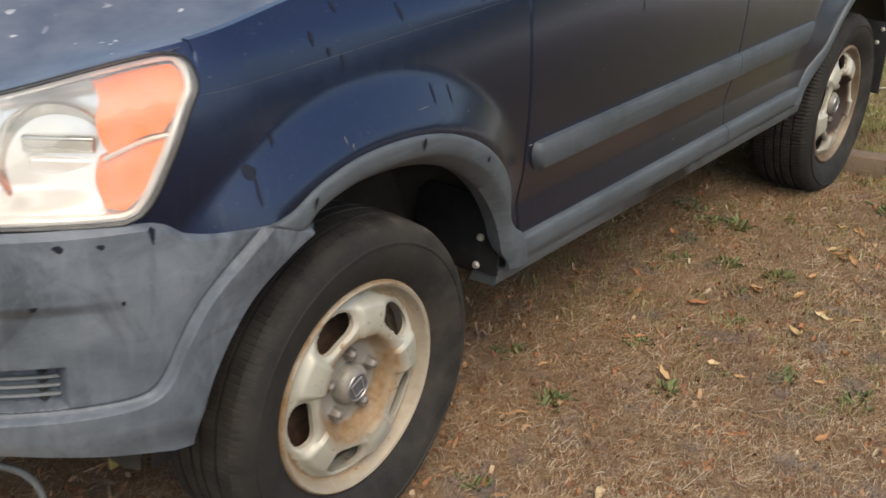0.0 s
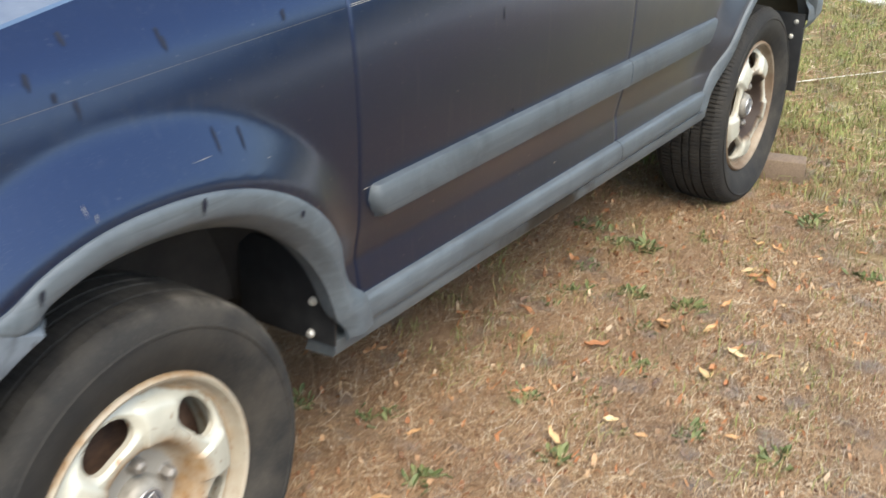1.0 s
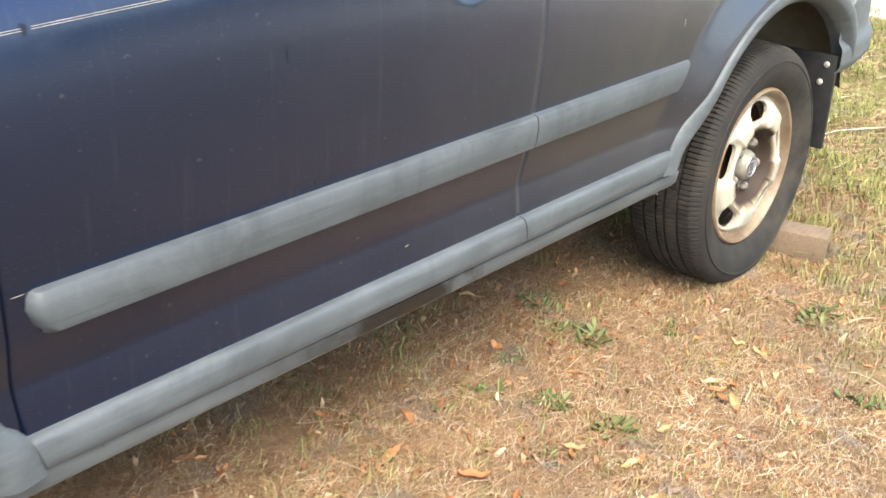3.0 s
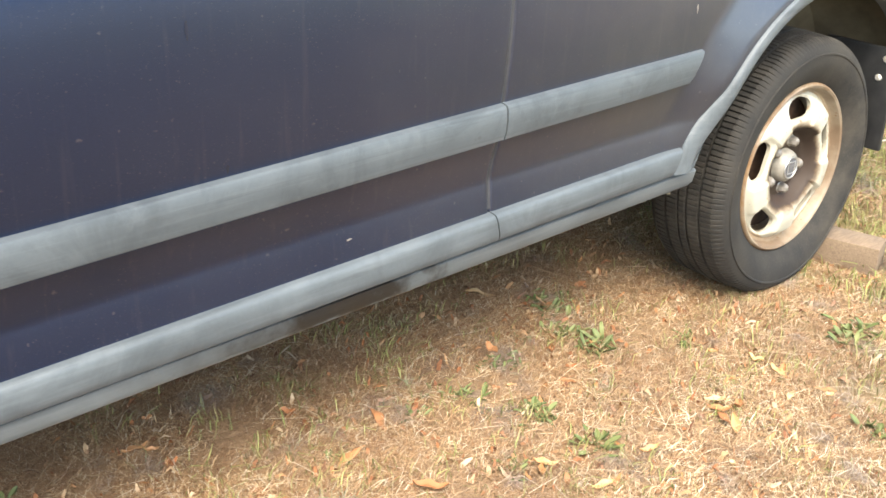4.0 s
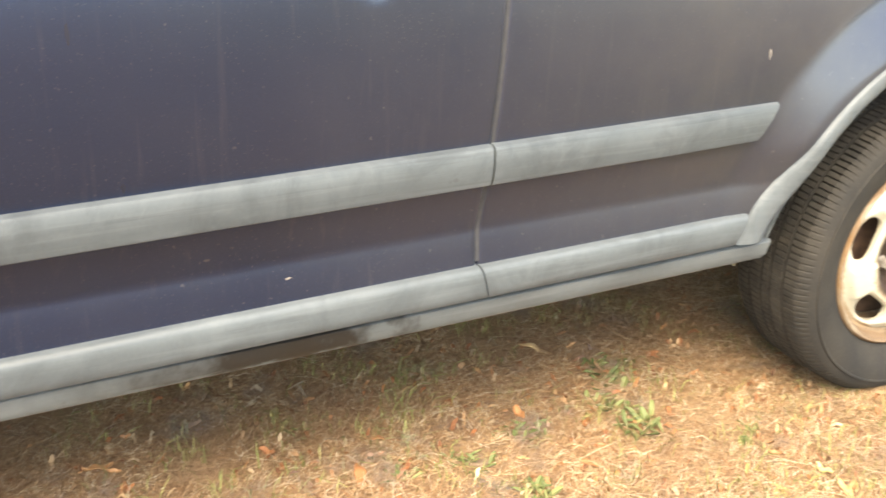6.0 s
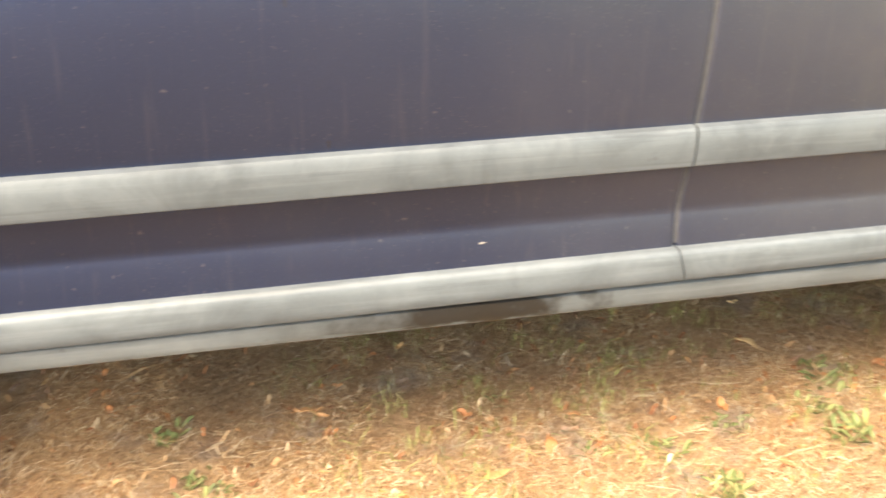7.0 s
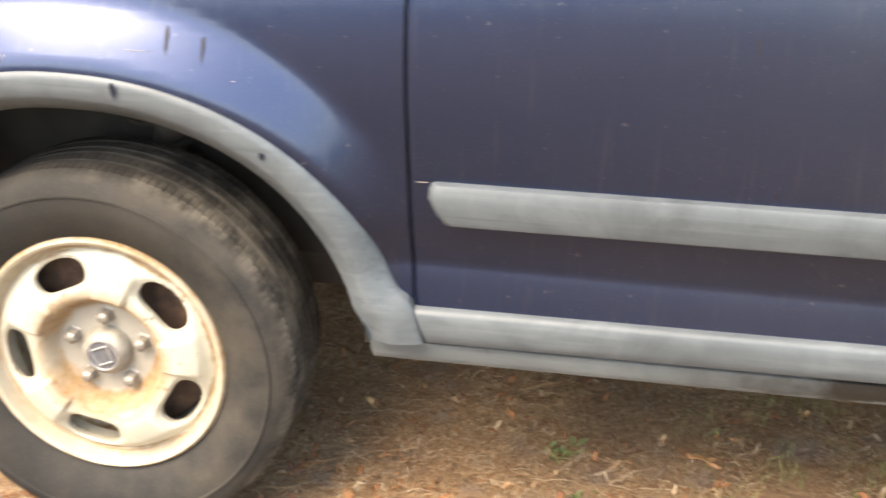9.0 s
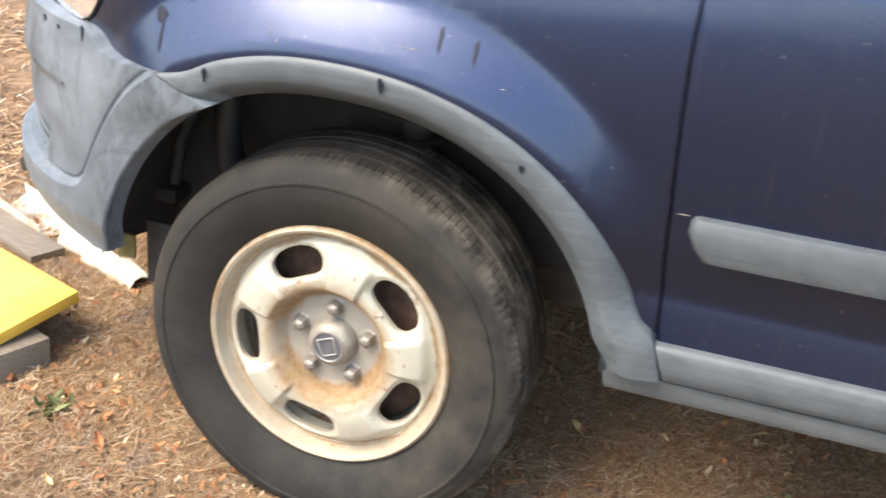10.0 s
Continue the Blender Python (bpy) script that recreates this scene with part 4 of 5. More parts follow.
def cabin_shape():
    """Pillars, roof and window frames above the waistline, as one loft."""
    rings = [(1.085, 0.42, 3.50, 0.075), (1.25, 0.72, 3.56, 0.115), (1.50, 1.12, 3.52, 0.185), (1.60, 1.32, 3.42, 0.235), (1.635, 1.5, 3.28, 0.33), (1.645, 1.8, 3.0, 0.6)]
    pts, faces, n = [], [], 80
    for z, x0, x1, y0 in rings:
        cx, rx, ry = (x0 + x1) / 2, (x1 - x0) / 2, MID - y0
        for i in range(n):
            a = 2 * math.pi * i / n
            c, s = math.cos(a), math.sin(a)
            pts.append((cx + rx * math.copysign(abs(c) ** 0.22, c), MID + ry * math.copysign(abs(s) ** 0.35, s), z))
    for j in range(len(rings) - 1):
        faces += [(j * n + i, j * n + (i + 1) % n, (j + 1) * n + (i + 1) % n, (j + 1) * n + i) for i in range(n)]
    faces.append(tuple((len(rings) - 1) * n + i for i in range(n)))
    return pts, faces


part("cabin", cabin_shape(), PAINT, car)


def window(x0, x1, lean0, lean1):
    def at(u, v):
        z = 1.10 + 0.36 * v
        a, b = x0 + lean0 * v, x1 + lean1 * v
        return a + (b - a) * u, 0.068 + 0.092 * v, z
    return sheet(span(0, 1, 8), span(0, 1, 6), at, None, (0, 0.012, 0))


screen = sheet(span(-1, 1, 12), span(0, 1, 8), lambda u, v: (0.475 + 0.64 * v + 0.10 * u * u * (1 - 0.3 * v), MID + u * (0.735 - 0.13 * v), 1.115 + 0.42 * v + 0.006), None, (0.02, 0, -0.02))
part("windscreen", screen, GLASS, car, "dark windscreen")
for far in (False, True):
    s = mirrored if far else (lambda q: q)
    for x0, x1, l0, l1, panel_of in ((0.72, 1.55, 0.46, 0.02, FRONT_DOOR), (1.66, 2.52, 0.0, 0.0, REAR_DOOR), (2.62, 3.38, 0.0, -0.08, QUARTER)):
        part("side_window", s(window(x0, x1, l0, l1)), GLASS, panel_of[far], "dark tinted side window")


# ---- wheels: local y runs inwards from the rim's lip ----
def disc_y(r):
    return curve([(0.0, 0.0390), (0.034, 0.0390), (0.077, 0.0395), (0.083, 0.0375), (0.098, 0.0130), (0.104, 0.0070), (0.112, 0.0040), (0.128, 0.0030), (0.156, 0.0075), (0.170, 0.0130), (0.177, 0.0195), (0.186, 0.0265)], r)


def hole_value(x, z, a):
    """Under 1 inside the opening whose middle lies at the angle a."""
    r, t = math.hypot(x, z), math.atan2(z, x) - a
    t = (t + math.pi) % (2 * math.pi) - math.pi
    dr = (r - 0.150) / 0.0250
    dt = r * t / (0.0475 + 0.006 * dr)
    return (abs(dr) ** 2.6 + abs(dt) ** 2.6) ** (1 / 2.6)


def disc_shape(holes):
    rs = span(0.030, 0.186, 62)

    def at(r, a):
        x, z = r * math.cos(a), r * math.sin(a)
        h = min(hole_value(x, z, b) for b in holes)
        y = disc_y(r)
        spoke = max(math.cos((a - b - math.pi / 5) / 1.0) for b in holes)
        y -= 0.0075 * smooth(0.966, 0.980, spoke) * smooth(0.098, 0.110, r) * smooth(0.178, 0.164, r)
        y += 0.007 * smooth(1.22, 1.0, h)
        return x, y, z

    shape = sheet(rs, [2 * math.pi * i / 220 for i in range(221)], at, lambda x, y, z: min(hole_value(x, z, b) for b in holes) > 1.0)
    pts = list(shape[0])
    used = {}
    for f in shape[1]:
        for p, q in zip(f, f[1:] + f[:1]):
            used[frozenset((p, q))] = used.get(frozenset((p, q)), 0) + 1
    for e, c in used.items():
        if c == 1:
            for k in e:
                x, y, z = pts[k]
                if 0.11 < math.hypot(x, z) < 0.182:
                    b = min(holes, key=lambda q: hole_value(x, z, q))
                    cx, cz = 0.151 * math.cos(b), 0.151 * math.sin(b)
                    lo, hi = 0.5, 1.6
                    for _ in range(14):
                        m = (lo + hi) / 2
                        lo, hi = (m, hi) if hole_value(cx + (x - cx) * m, cz + (z - cz) * m, b) < 1 else (lo, m)
                    pts[k] = (cx + (x - cx) * hi, y, cz + (z - cz) * hi)
    return folded((pts, shape[1]), (0, 0.010, 0))


def tread_shape(grow, top, cut):
    """The tyre's outside: blocks, grooves and slots on the tread."""
    n = 150 * 6
    prof = [(0.200, 0.016), (0.212, 0.008), (0.218, 0.0035), (0.228, -0.002), (0.248, -0.0125), (0.268, -0.0185), (0.283, -0.0185), (0.2845, -0.0205), (0.288, -0.0205), (0.2895, -0.017), (0.297, -0.0150), (0.3045, -0.011), (0.311, -0.005), (0.3160, 0.002), (0.3195, 0.010)]
    tread = [0.0102, 0.016, 0.022, 0.028, 0.034, 0.0362, 0.0364, 0.0430, 0.0432, 0.052, 0.060, 0.066, 0.0682, 0.0684, 0.075, 0.0752]
    tread = tread + [0.165 - y for y in reversed(tread)]
    prof = [(0.2 + (r - 0.2) * grow, y) for r, y in prof]
    back = [(r, 0.165 - y) for r, y in reversed(prof)]
    pts, faces = [], []
    for i in range(n):
        a, ph = 2 * math.pi * i / n, i % 6
        ring = list(prof)
        for y in tread:
            r = top + 0.0035 * (1 - ((y - 0.0825) / 0.073) ** 2)
            groove = 0.0363 <= y <= 0.0431 or 0.0683 <= y <= 0.0751 or 0.0899 <= y <= 0.0967 or 0.1219 <= y <= 0.1287
            shoulder = y < 0.0363 or y > 0.1287
            slot = (ph == 0 and shoulder) or (ph == 3 and not shoulder)
            ring.append((r - (0.0080 if groove else cut if slot else 0.0), y))
        ring = [(r - (cut * 0.7 if ph == 0 and top - 0.0132 < r < top - 0.0007 else 0.0), y) for r, y in ring] + back
        for r, y in ring:
            x, z = r * math.cos(a), r * math.sin(a)
            pts.append((x, y * 1.11 if y > 0 else y, z))
        m = len(ring)
    for i in range(n):
        j = (i + 1) % n
        faces += [(i * m + q, i * m + q + 1, j * m + q + 1, j * m + q) for q in range(m - 1)]
    return pts, faces


def squashed(shape):
    """The tyre's flat foot where the car's weight stands on it."""
    out = []
    for x, y, z in shape[0]:
        low = -HUB - 0.002
        if z < low + 0.02:
            z = low + 0.02 * math.exp((z - low - 0.02) / 0.02) - 0.001
        bulge = smooth(-0.20, -0.30, z)
        out.append((x, y + (0.006 if y > 0.08 else -0.006) * bulge * (1 if abs(y - 0.0825) > 0.06 else 0), z))
    return out, shape[1]


LIP = [(0.178, 0.060), (0.180, 0.032), (0.1865, 0.0265), (0.192, 0.0255), (0.1965, 0.020), (0.1985, 0.010), (0.2015, 0.003), (0.2065, 0.0005), (0.2105, 0.003), (0.2125, 0.008), (0.212, 0.014), (0.200, 0.02), (0.195, 0.06), (0.175, 0.10), (0.175, 0.15), (0.20, 0.165)]
FIVE = [2 * math.pi * k / 5 for k in range(5)]
DISC_ME = mesh_of("wheel_disc", disc_shape(FIVE), STEEL)
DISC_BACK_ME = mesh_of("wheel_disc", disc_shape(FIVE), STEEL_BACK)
TYRE_ME = mesh_of("tyre", squashed(tread_shape(1.04, 0.3252, 0.0013)), RUBBER, sharp=30)
TYRE_BACK_ME = mesh_of("tyre", squashed(tread_shape(1.0, 0.3205, 0.0036)), RUBBER, sharp=30)
LIP_ME = mesh_of("rim", lathe(LIP, 128), STEEL)
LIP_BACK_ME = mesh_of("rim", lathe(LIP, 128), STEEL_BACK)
NUT_ME = mesh_of("lug_nut", lathe([(0.0, -0.020), (0.006, -0.0192), (0.0105, -0.016), (0.0128, -0.011), (0.0132, 0.0), (0.017, 0.002), (0.017, 0.006)], 6), NUT, sharp=25)
CAP_ME = mesh_of("hub_cap", lathe([(0.0, -0.004), (0.026, -0.004), (0.029, -0.0035), (0.0325, -0.001), (0.037, 0.003), (0.040, 0.009), (0.0415, 0.016), (0.043, 0.024)], 48), CAP)
FIELD_ME = mesh_of("emblem", lathe([(0.0, -0.0046), (0.0245, -0.0046), (0.0255, -0.0038)], 40), EMBLEM)
def ring_bar(x0, x1, z0, z1, lean=0.0):
    return moved(block(x0, x1, -0.0066, -0.0044, z0, z1, 0.0005, 1), pose(0, 0, 0, 0, lean, 0))


FRAME_ME = mesh_of("emblem_frame", joined(ring_bar(-0.016, 0.016, 0.0130, 0.0158), ring_bar(-0.0125, 0.0125, -0.0158, -0.0130),
                                          ring_bar(-0.0155, -0.0125, -0.0145, 0.0145, -5), ring_bar(0.0125, 0.0155, -0.0145, 0.0145, 5),
                                          lathe([(0.0245, -0.0044), (0.0255, -0.0062), (0.0275, -0.0062), (0.0285, -0.0040)], 40)), CHROME, False)
# The wide outer flange is an added dark backing behind the wheel openings.
DRUM_ME = mesh_of("brake_drum", lathe([(0.0, 0.060), (0.075, 0.060), (0.085, 0.066), (0.130, 0.068), (0.140, 0.066), (0.170, 0.074), (0.171, 0.12), (0.05, 0.13)], 48), DRUM)


def wheel(x, near, turn, steer):
    depth = 0.037 if x < 1 else 0.043
    m = Matrix.Translation((x, depth, HUB)) @ Matrix.Rotation(steer, 4, "Z")
    if not near:
        m = Matrix.Translation((x, 2 * MID - depth, HUB)) @ Matrix.Rotation(math.pi + steer, 4, "Z")
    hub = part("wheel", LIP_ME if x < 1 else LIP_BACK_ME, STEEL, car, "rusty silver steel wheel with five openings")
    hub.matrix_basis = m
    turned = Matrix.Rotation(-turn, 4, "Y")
    part("wheel_disc", DISC_ME if x < 1 else DISC_BACK_ME, STEEL, hub, "silver steel disc stained with rust" if x < 1 else "silver steel disc with a rusted bowl, painted darker for its shade", m=turned)
    part("tyre", TYRE_ME if x < 1 else TYRE_BACK_ME, RUBBER, hub, "dusty black worn tyre", m=Matrix.Identity(4))
    sunk = turned @ Matrix.Translation((0, 0.0155, 0))
    part("hub_cap", CAP_ME, CAP, hub, m=sunk)
    part("emblem", FIELD_ME, EMBLEM, hub, m=sunk)
    part("emblem_frame", FRAME_ME, CHROME, hub, m=sunk @ Matrix.Rotation(radians(20), 4, "Y"))
    part("brake_drum", DRUM_ME, DRUM, hub, m=Matrix.Identity(4))
    for a in FIVE:
        part("lug_nut", NUT_ME, NUT, hub, m=turned @ Matrix.Translation((0.0625 * math.cos(a + 0.82), 0.0375, 0.0625 * math.sin(a + 0.82))))


wheel(0.0, True, radians(42.5), -0.008)
wheel(WHEELBASE, True, radians(18), 0.0)
wheel(0.0, False, radians(10), -0.008)
wheel(WHEELBASE, False, radians(50), 0.0)


# ---- marks on the car: dried drips, droppings, scratches ----
def panel_at(x):
    """The near side's painted panel at x."""
    return (WING if x < 0.51 else FRONT_DOOR if x < 1.58 else REAR_DOOR if x < 2.5 else QUARTER)[False]


def mark(x, z, wide, high, lean=0.0, skin=side_y, proud=0.0008, ragged=0.25, seed=0):
    """A thin drop-shaped patch that follows the painted side."""
    r = random.Random(seed)
    ring = [1 + ragged * r.uniform(-1, 1) for _ in range(14)]
    pts = [(x, skin(x, z) - proud - 0.0006, z)]
    for k in range(14):
        a = 2 * math.pi * k / 14
        dx, dz = wide / 2 * math.cos(a) * ring[k] * (1 - 0.45 * math.sin(a)), high / 2 * math.sin(a) * ring[k]
        px, pz = x + dx + lean * dz, z - dz
        pts.append((px, skin(px, pz) - proud, pz))
    return pts, [(0, 1 + k, 1 + (k + 1) % 14) for k in range(14)] + [(0, 1 + (k + 1) % 14, 1 + k) for k in range(0)]


DRIPS = [(-0.288, 0.815, 0.020, 0.024), (-0.282, 0.785, 0.006, 0.045), (-0.236, 0.855, 0.007, 0.024), (-0.113, 0.983, 0.010, 0.022), (-0.081, 0.959, 0.008, 0.016),
         (-0.053, 0.939, 0.007, 0.024), (-0.039, 1.020, 0.008, 0.018), (0.106, 1.000, 0.006, 0.030), (0.156, 0.850, 0.006, 0.040), (0.208, 0.840, 0.006, 0.038),
         (0.346, 0.990, 0.009, 0.016), (0.576, 0.984, 0.008, 0.016), (0.97, 0.890, 0.005, 0.030), (1.023, 0.684, 0.006, 0.014), (0.111, 0.990, 0.008, 0.020)]
for k, (x, z, w, h) in enumerate(DRIPS):
    part("drip", mark(x, z, w, h, seed=k), STREAK, panel_at(x), "dark dried sap drip")
for k, (x, z, w, h, lean) in enumerate(((-0.095, 0.827, 0.0016, 0.014, 0.1), (-0.083, 0.814, 0.0014, 0.010, -0.1), (1.255, 0.503, 0.012, 0.004, 0),
                                        (0.523, 0.664, 0.020, 0.0016, 0), (2.112, 0.769, 0.006, 0.018, 0), (0.115, 0.835, 0.04, 0.0012, 0), (0.254, 0.80, 0.006, 0.0015, 0), (2.433, 0.86, 0.012, 0.003, 0))):
    part("scratch", mark(x, z, w, h, lean, seed=40 + k, ragged=0.4), CHIP, panel_at(x), "pale scratch in the paint")


def flare_skin(x, z):
    q = (arch(x, z, *FRONT_OUT) - 1) / (arch(x, z, *FRONT_OUT) - arch(x, z, *FRONT_IN))
    return side_y(x, z) * (1 - q) + 0.004 * q - 0.0125


for k, (x, z, h) in enumerate(((0.087, 0.782, 0.028), (-0.190, 0.752, 0.022), (0.30, 0.70, 0.012))):
    part("drip", mark(x, z, 0.008, h, skin=flare_skin, proud=0.002, seed=70 + k), STREAK, car, "dark dried sap drip")


for k, (x, z, w, h) in enumerate(((-0.565, 0.750, 0.012, 0.010), (-0.517, 0.748, 0.010, 0.008), (-0.451, 0.756, 0.008, 0.026), (-0.603, 0.665, 0.008, 0.010), (-0.50, 0.66, 0.005, 0.008))):
    part("spot", mark(x, z, w, h, skin=bumper_skin, proud=0.0012, seed=80 + k), STREAK, bumper, "dark speck on the bumper")
part("hose", rod(eased([(-0.60, 0.66, 0.41), (-0.55, 0.56, 0.26), (-0.50, 0.48, 0.205), (-0.466, 0.43, 0.195), (-0.460, 0.385, 0.17), (-0.468, 0.372, 0.13), (-0.49, 0.38, 0.105)]), 0.007, 10), HOSE, car, "loose grey hose hanging under the bumper")



# a pale double pinstripe along the crease
def stripe(x0, x1, up):
    n = int((x1 - x0) / 0.02)
    return sheet(span(x0, x1, n), (0, 1), lambda x, v: (x, side_y(x, crease(x) + up + 0.0008 * v) - 0.0007, crease(x) + up + 0.0008 * v))


for x0, x1 in ((-0.365, -0.02), (-0.015, 0.13), (0.135, 0.488), (0.502, 0.575), (0.585, 1.34), (1.56, 1.585), (1.605, 2.40)):
    for up in ((0.0, 0.0028) if x1 > 0.5 else (0.0,)):
        part("pinstripe", stripe(x0, x1, up), PIN if x1 > 0.5 else DULL_PIN, panel_at(x0 + 0.01), "thin pale pinstripe")

# ---- the ground ----
def ground_z(x, y):
    """A lawn that is nearly level, with small hollows."""
    near = math.exp(-((x - 1.0) / 5) ** 2 - (y / 4) ** 2)
    return near * 0.012 * (noise.noise(Vector((x * 1.7, y * 1.7, 0.3))) + 0.5 * noise.noise(Vector((x * 6, y * 6, 1.7)))) - 0.004


def steps(marks):
    out = [marks[0][0]]
    for (a, d), (b, _) in zip(marks, marks[1:]):
        n = max(1, round((b - a) / d))
        out += [a + (b - a) * i / n for i in range(1, n + 1)]
    return out


gx = steps([(-300, 60), (-20, 3), (-4, 0.4), (-1.6, 0.06), (4.2, 0.3), (9, 3), (30, 60), (300, 0)])
gy = steps([(-300, 60), (-20, 3), (-5, 0.4), (-1.4, 0.06), (1.3, 0.3), (6, 3), (30, 60), (300, 0)])
ground = new("ground", mesh_of("ground", sheet(gx, gy, lambda x, y: (x, y, ground_z(x, y))), SOIL))
tagged(ground, "dry brown lawn of dead grass and leaf litter", "ground", kind="structure")
pave = new("pavement", mesh_of("pavement", block(6.22, 9.5, -40, 40, -0.05, 0.012, 0.005), CONCRETE))
tagged(pave, "pale concrete pavement beyond the lawn", "pavement", kind="structure")


def woods_shape():
    """A ragged wall of unseen trees on the lawn's open side, added to darken low reflections."""
    def at(a, v):
        n1 = noise.noise(Vector((a * 0.11, 0.0, 0.5))) + 0.6 * noise.noise(Vector((a * 0.45, 3.0, 0.5))) + 0.35 * noise.noise(Vector((a * 1.3, 7.0, 0.5)))
        top = 8.0 - 4.0 * math.exp(-((a - 278) / 22) ** 2) + 1.5 * n1
        r = 64 + 3 * noise.noise(Vector((a * 0.3, v * 4, 2.0))) + 5 * v * v
        return r * math.cos(radians(a)), r * math.sin(radians(a)), top * v - 0.5
    return sheet(span(165, 375, 420), span(0, 1, 10), at)


tagged(new("far_woods", mesh_of("far_woods", woods_shape(), WOODS)), "unseen line of distant trees added for the paint's reflections", "woods", kind="stuff")

rng = np.random.default_rng(7)


def blades(count, xs, ys, length, width, lift, mat, name, label, curl=0.3, clump=None, upright=False):
    """Many thin bent blades in one mesh."""
    if clump is None:
        x, y = rng.uniform(*xs, count), rng.uniform(*ys, count)
        fray = rng.normal(0, 0.35, count) * (np.abs(rng.normal(0, 1, count)) > 1.2)      # patches thin out unevenly at their borders
        outer = np.minimum(y - ys[0], x - xs[0]) < 0.25
        x, y = np.where(outer, x - np.abs(fray) * (x - xs[0] < 0.25), x), np.where(outer, y - np.abs(fray) * (y - ys[0] < 0.25), y)
        keep = np.array([noise.noise(Vector((a * 4.5, b * 4.5, 2.0))) + 0.6 * noise.noise(Vector((a * 14, b * 14, 5.0))) for a, b in zip(x, y)]) > rng.uniform(-0.80, 0.12, count)
        x, y = x[keep], y[keep]
        count = len(x)
    else:
        cx, cy = rng.uniform(*xs, clump), rng.uniform(*ys, clump)
        k = rng.integers(0, clump, count)
        x, y = cx[k] + rng.normal(0, 0.03, count), cy[k] + rng.normal(0, 0.03, count)
    ang = rng.uniform(0, 2 * np.pi, count)
    ln = rng.uniform(*length, count)
    w = rng.uniform(*width, count) / 2
    d = np.stack([np.cos(ang), np.sin(ang)], 1)
    side = np.stack([-np.sin(ang), np.cos(ang)], 1)
    base = np.array([ground_z(a, b) for a, b in zip(x, y)])
    if upright:
        z0, z1, z2 = base - 0.003, base + ln * 0.5, base + ln * rng.uniform(0.45, 0.9, count)
        reach = (0.0, 0.2, rng.uniform(0.3, 0.9, count))
    else:
        z0 = base + rng.uniform(0.0, lift * 0.5, count)
        z1 = base + rng.uniform(0.2, 1.0, count) * lift
        z2 = base + rng.uniform(0.0, 1.2, count) * lift
        reach = (-0.5, 0.0, 0.5)
    bend = rng.normal(0, curl, count) * ln * 0.25
    pts = []
    for k, (f, z, ww) in enumerate(zip(reach, (z0, z1, z2), (1.0, 0.9, 0.25))):
        px = x + d[:, 0] * ln * f + side[:, 0] * bend * (k == 1)
        py = y + d[:, 1] * ln * f + side[:, 1] * bend * (k == 1)
        for sgn in (-1, 1):
            pts.append(np.stack([px + sgn * side[:, 0] * w * ww, py + sgn * side[:, 1] * w * ww, z + sgn * 0.25 * w], 1))
    v = np.stack(pts, 1).reshape(-1, 3)
    i = np.arange(count)[:, None] * 6
    f = np.concatenate([i + np.array([[0, 1, 3, 2]]), i + np.array([[2, 3, 5, 4]])], 1).reshape(-1, 4)
    me = bpy.data.meshes.new(name)
    me.vertices.add(len(v)), me.loops.add(f.size), me.polygons.add(len(f))
    me.vertices.foreach_set("co", v.ravel())
    me.loops.foreach_set("vertex_index", f.ravel())
    me.polygons.foreach_set("loop_start", np.arange(len(f)) * 4)
    me.materials.append(mat)
    me.update(calc_edges=True)
    return tagged(new(name, me), label, "grass", kind="stuff")


blades(420000, (-1.3, 3.4), (-1.15, 1.1), (0.012, 0.048), (0.0005, 0.0014), 0.015, STRAW, "dry_grass", "dead brown grass and pine straw lying on the lawn")
blades(230000, (-1.3, 3.4), (-1.15, 1.1), (0.006, 0.020), (0.0005, 0.0016), 0.013, STRAW, "dry_grass", "short dead grass stubble on the lawn")
blades(36000, (-1.3, 3.4), (-1.15, 1.1), (0.045, 0.11), (0.0006, 0.0014), 0.020, STRAW, "pine_straw", "long pale pine needles scattered on the lawn")
blades(50000, (3.0, 6.4), (-1.6, 2.6), (0.03, 0.11), (0.0015, 0.004), 0.02, STRAW, "dry_grass", "dead brown grass lying on the far lawn")
for xs, ys in (((-4.5, -1.3), (-3.5, 3.0)), ((-1.3, 3.4), (-3.5, -1.15)), ((3.4, 6.3), (-3.5, -1.6)), ((-1.3, 3.4), (1.1, 4.0))):
    blades(40000, xs, ys, (0.03, 0.12), (0.003, 0.007), 0.02, STRAW, "dry_grass", "dead brown grass on the lawn farther from the car")
blades(2600, (-1.3, 3.4), (-1.15, 1.1), (0.012, 0.032), (0.001, 0.0025), 0.03, STRAW, "dry_grass_tufts", "short tufts of dead grass", clump=500, upright=True)
blades(5200, (1.0, 3.3), (-0.95, 0.7), (0.020, 0.055), (0.0010, 0.0026), 0.03, GRASS, "green_grass", "sparse green grass blades among the straw", clump=420, upright=True)
blades(45000, (2.7, 6.4), (-1.8, 2.6), (0.03, 0.08), (0.002, 0.004), 0.03, GRASS, "green_grass", "green grass blades on the lawn by the pavement", clump=5200, upright=True)

blades(5000, (-1.2, 3.4), (-0.45, 1.0), (0.008, 0.030), (0.004, 0.012), 0.018, LITTER, "leaf_litter", "reddish leaf fragments along the car's edge")
blades(2200, (-1.2, 3.4), (-1.15, -0.3), (0.006, 0.024), (0.003, 0.009), 0.018, LITTER, "leaf_litter", "scattered leaf fragments on the lawn")
blades(2600, (-1.7, 0.3), (-1.0, 0.6), (0.010, 0.030), (0.004, 0.012), 0.018, LITTER, "leaf_litter", "brown leaf fragments in front of the car")


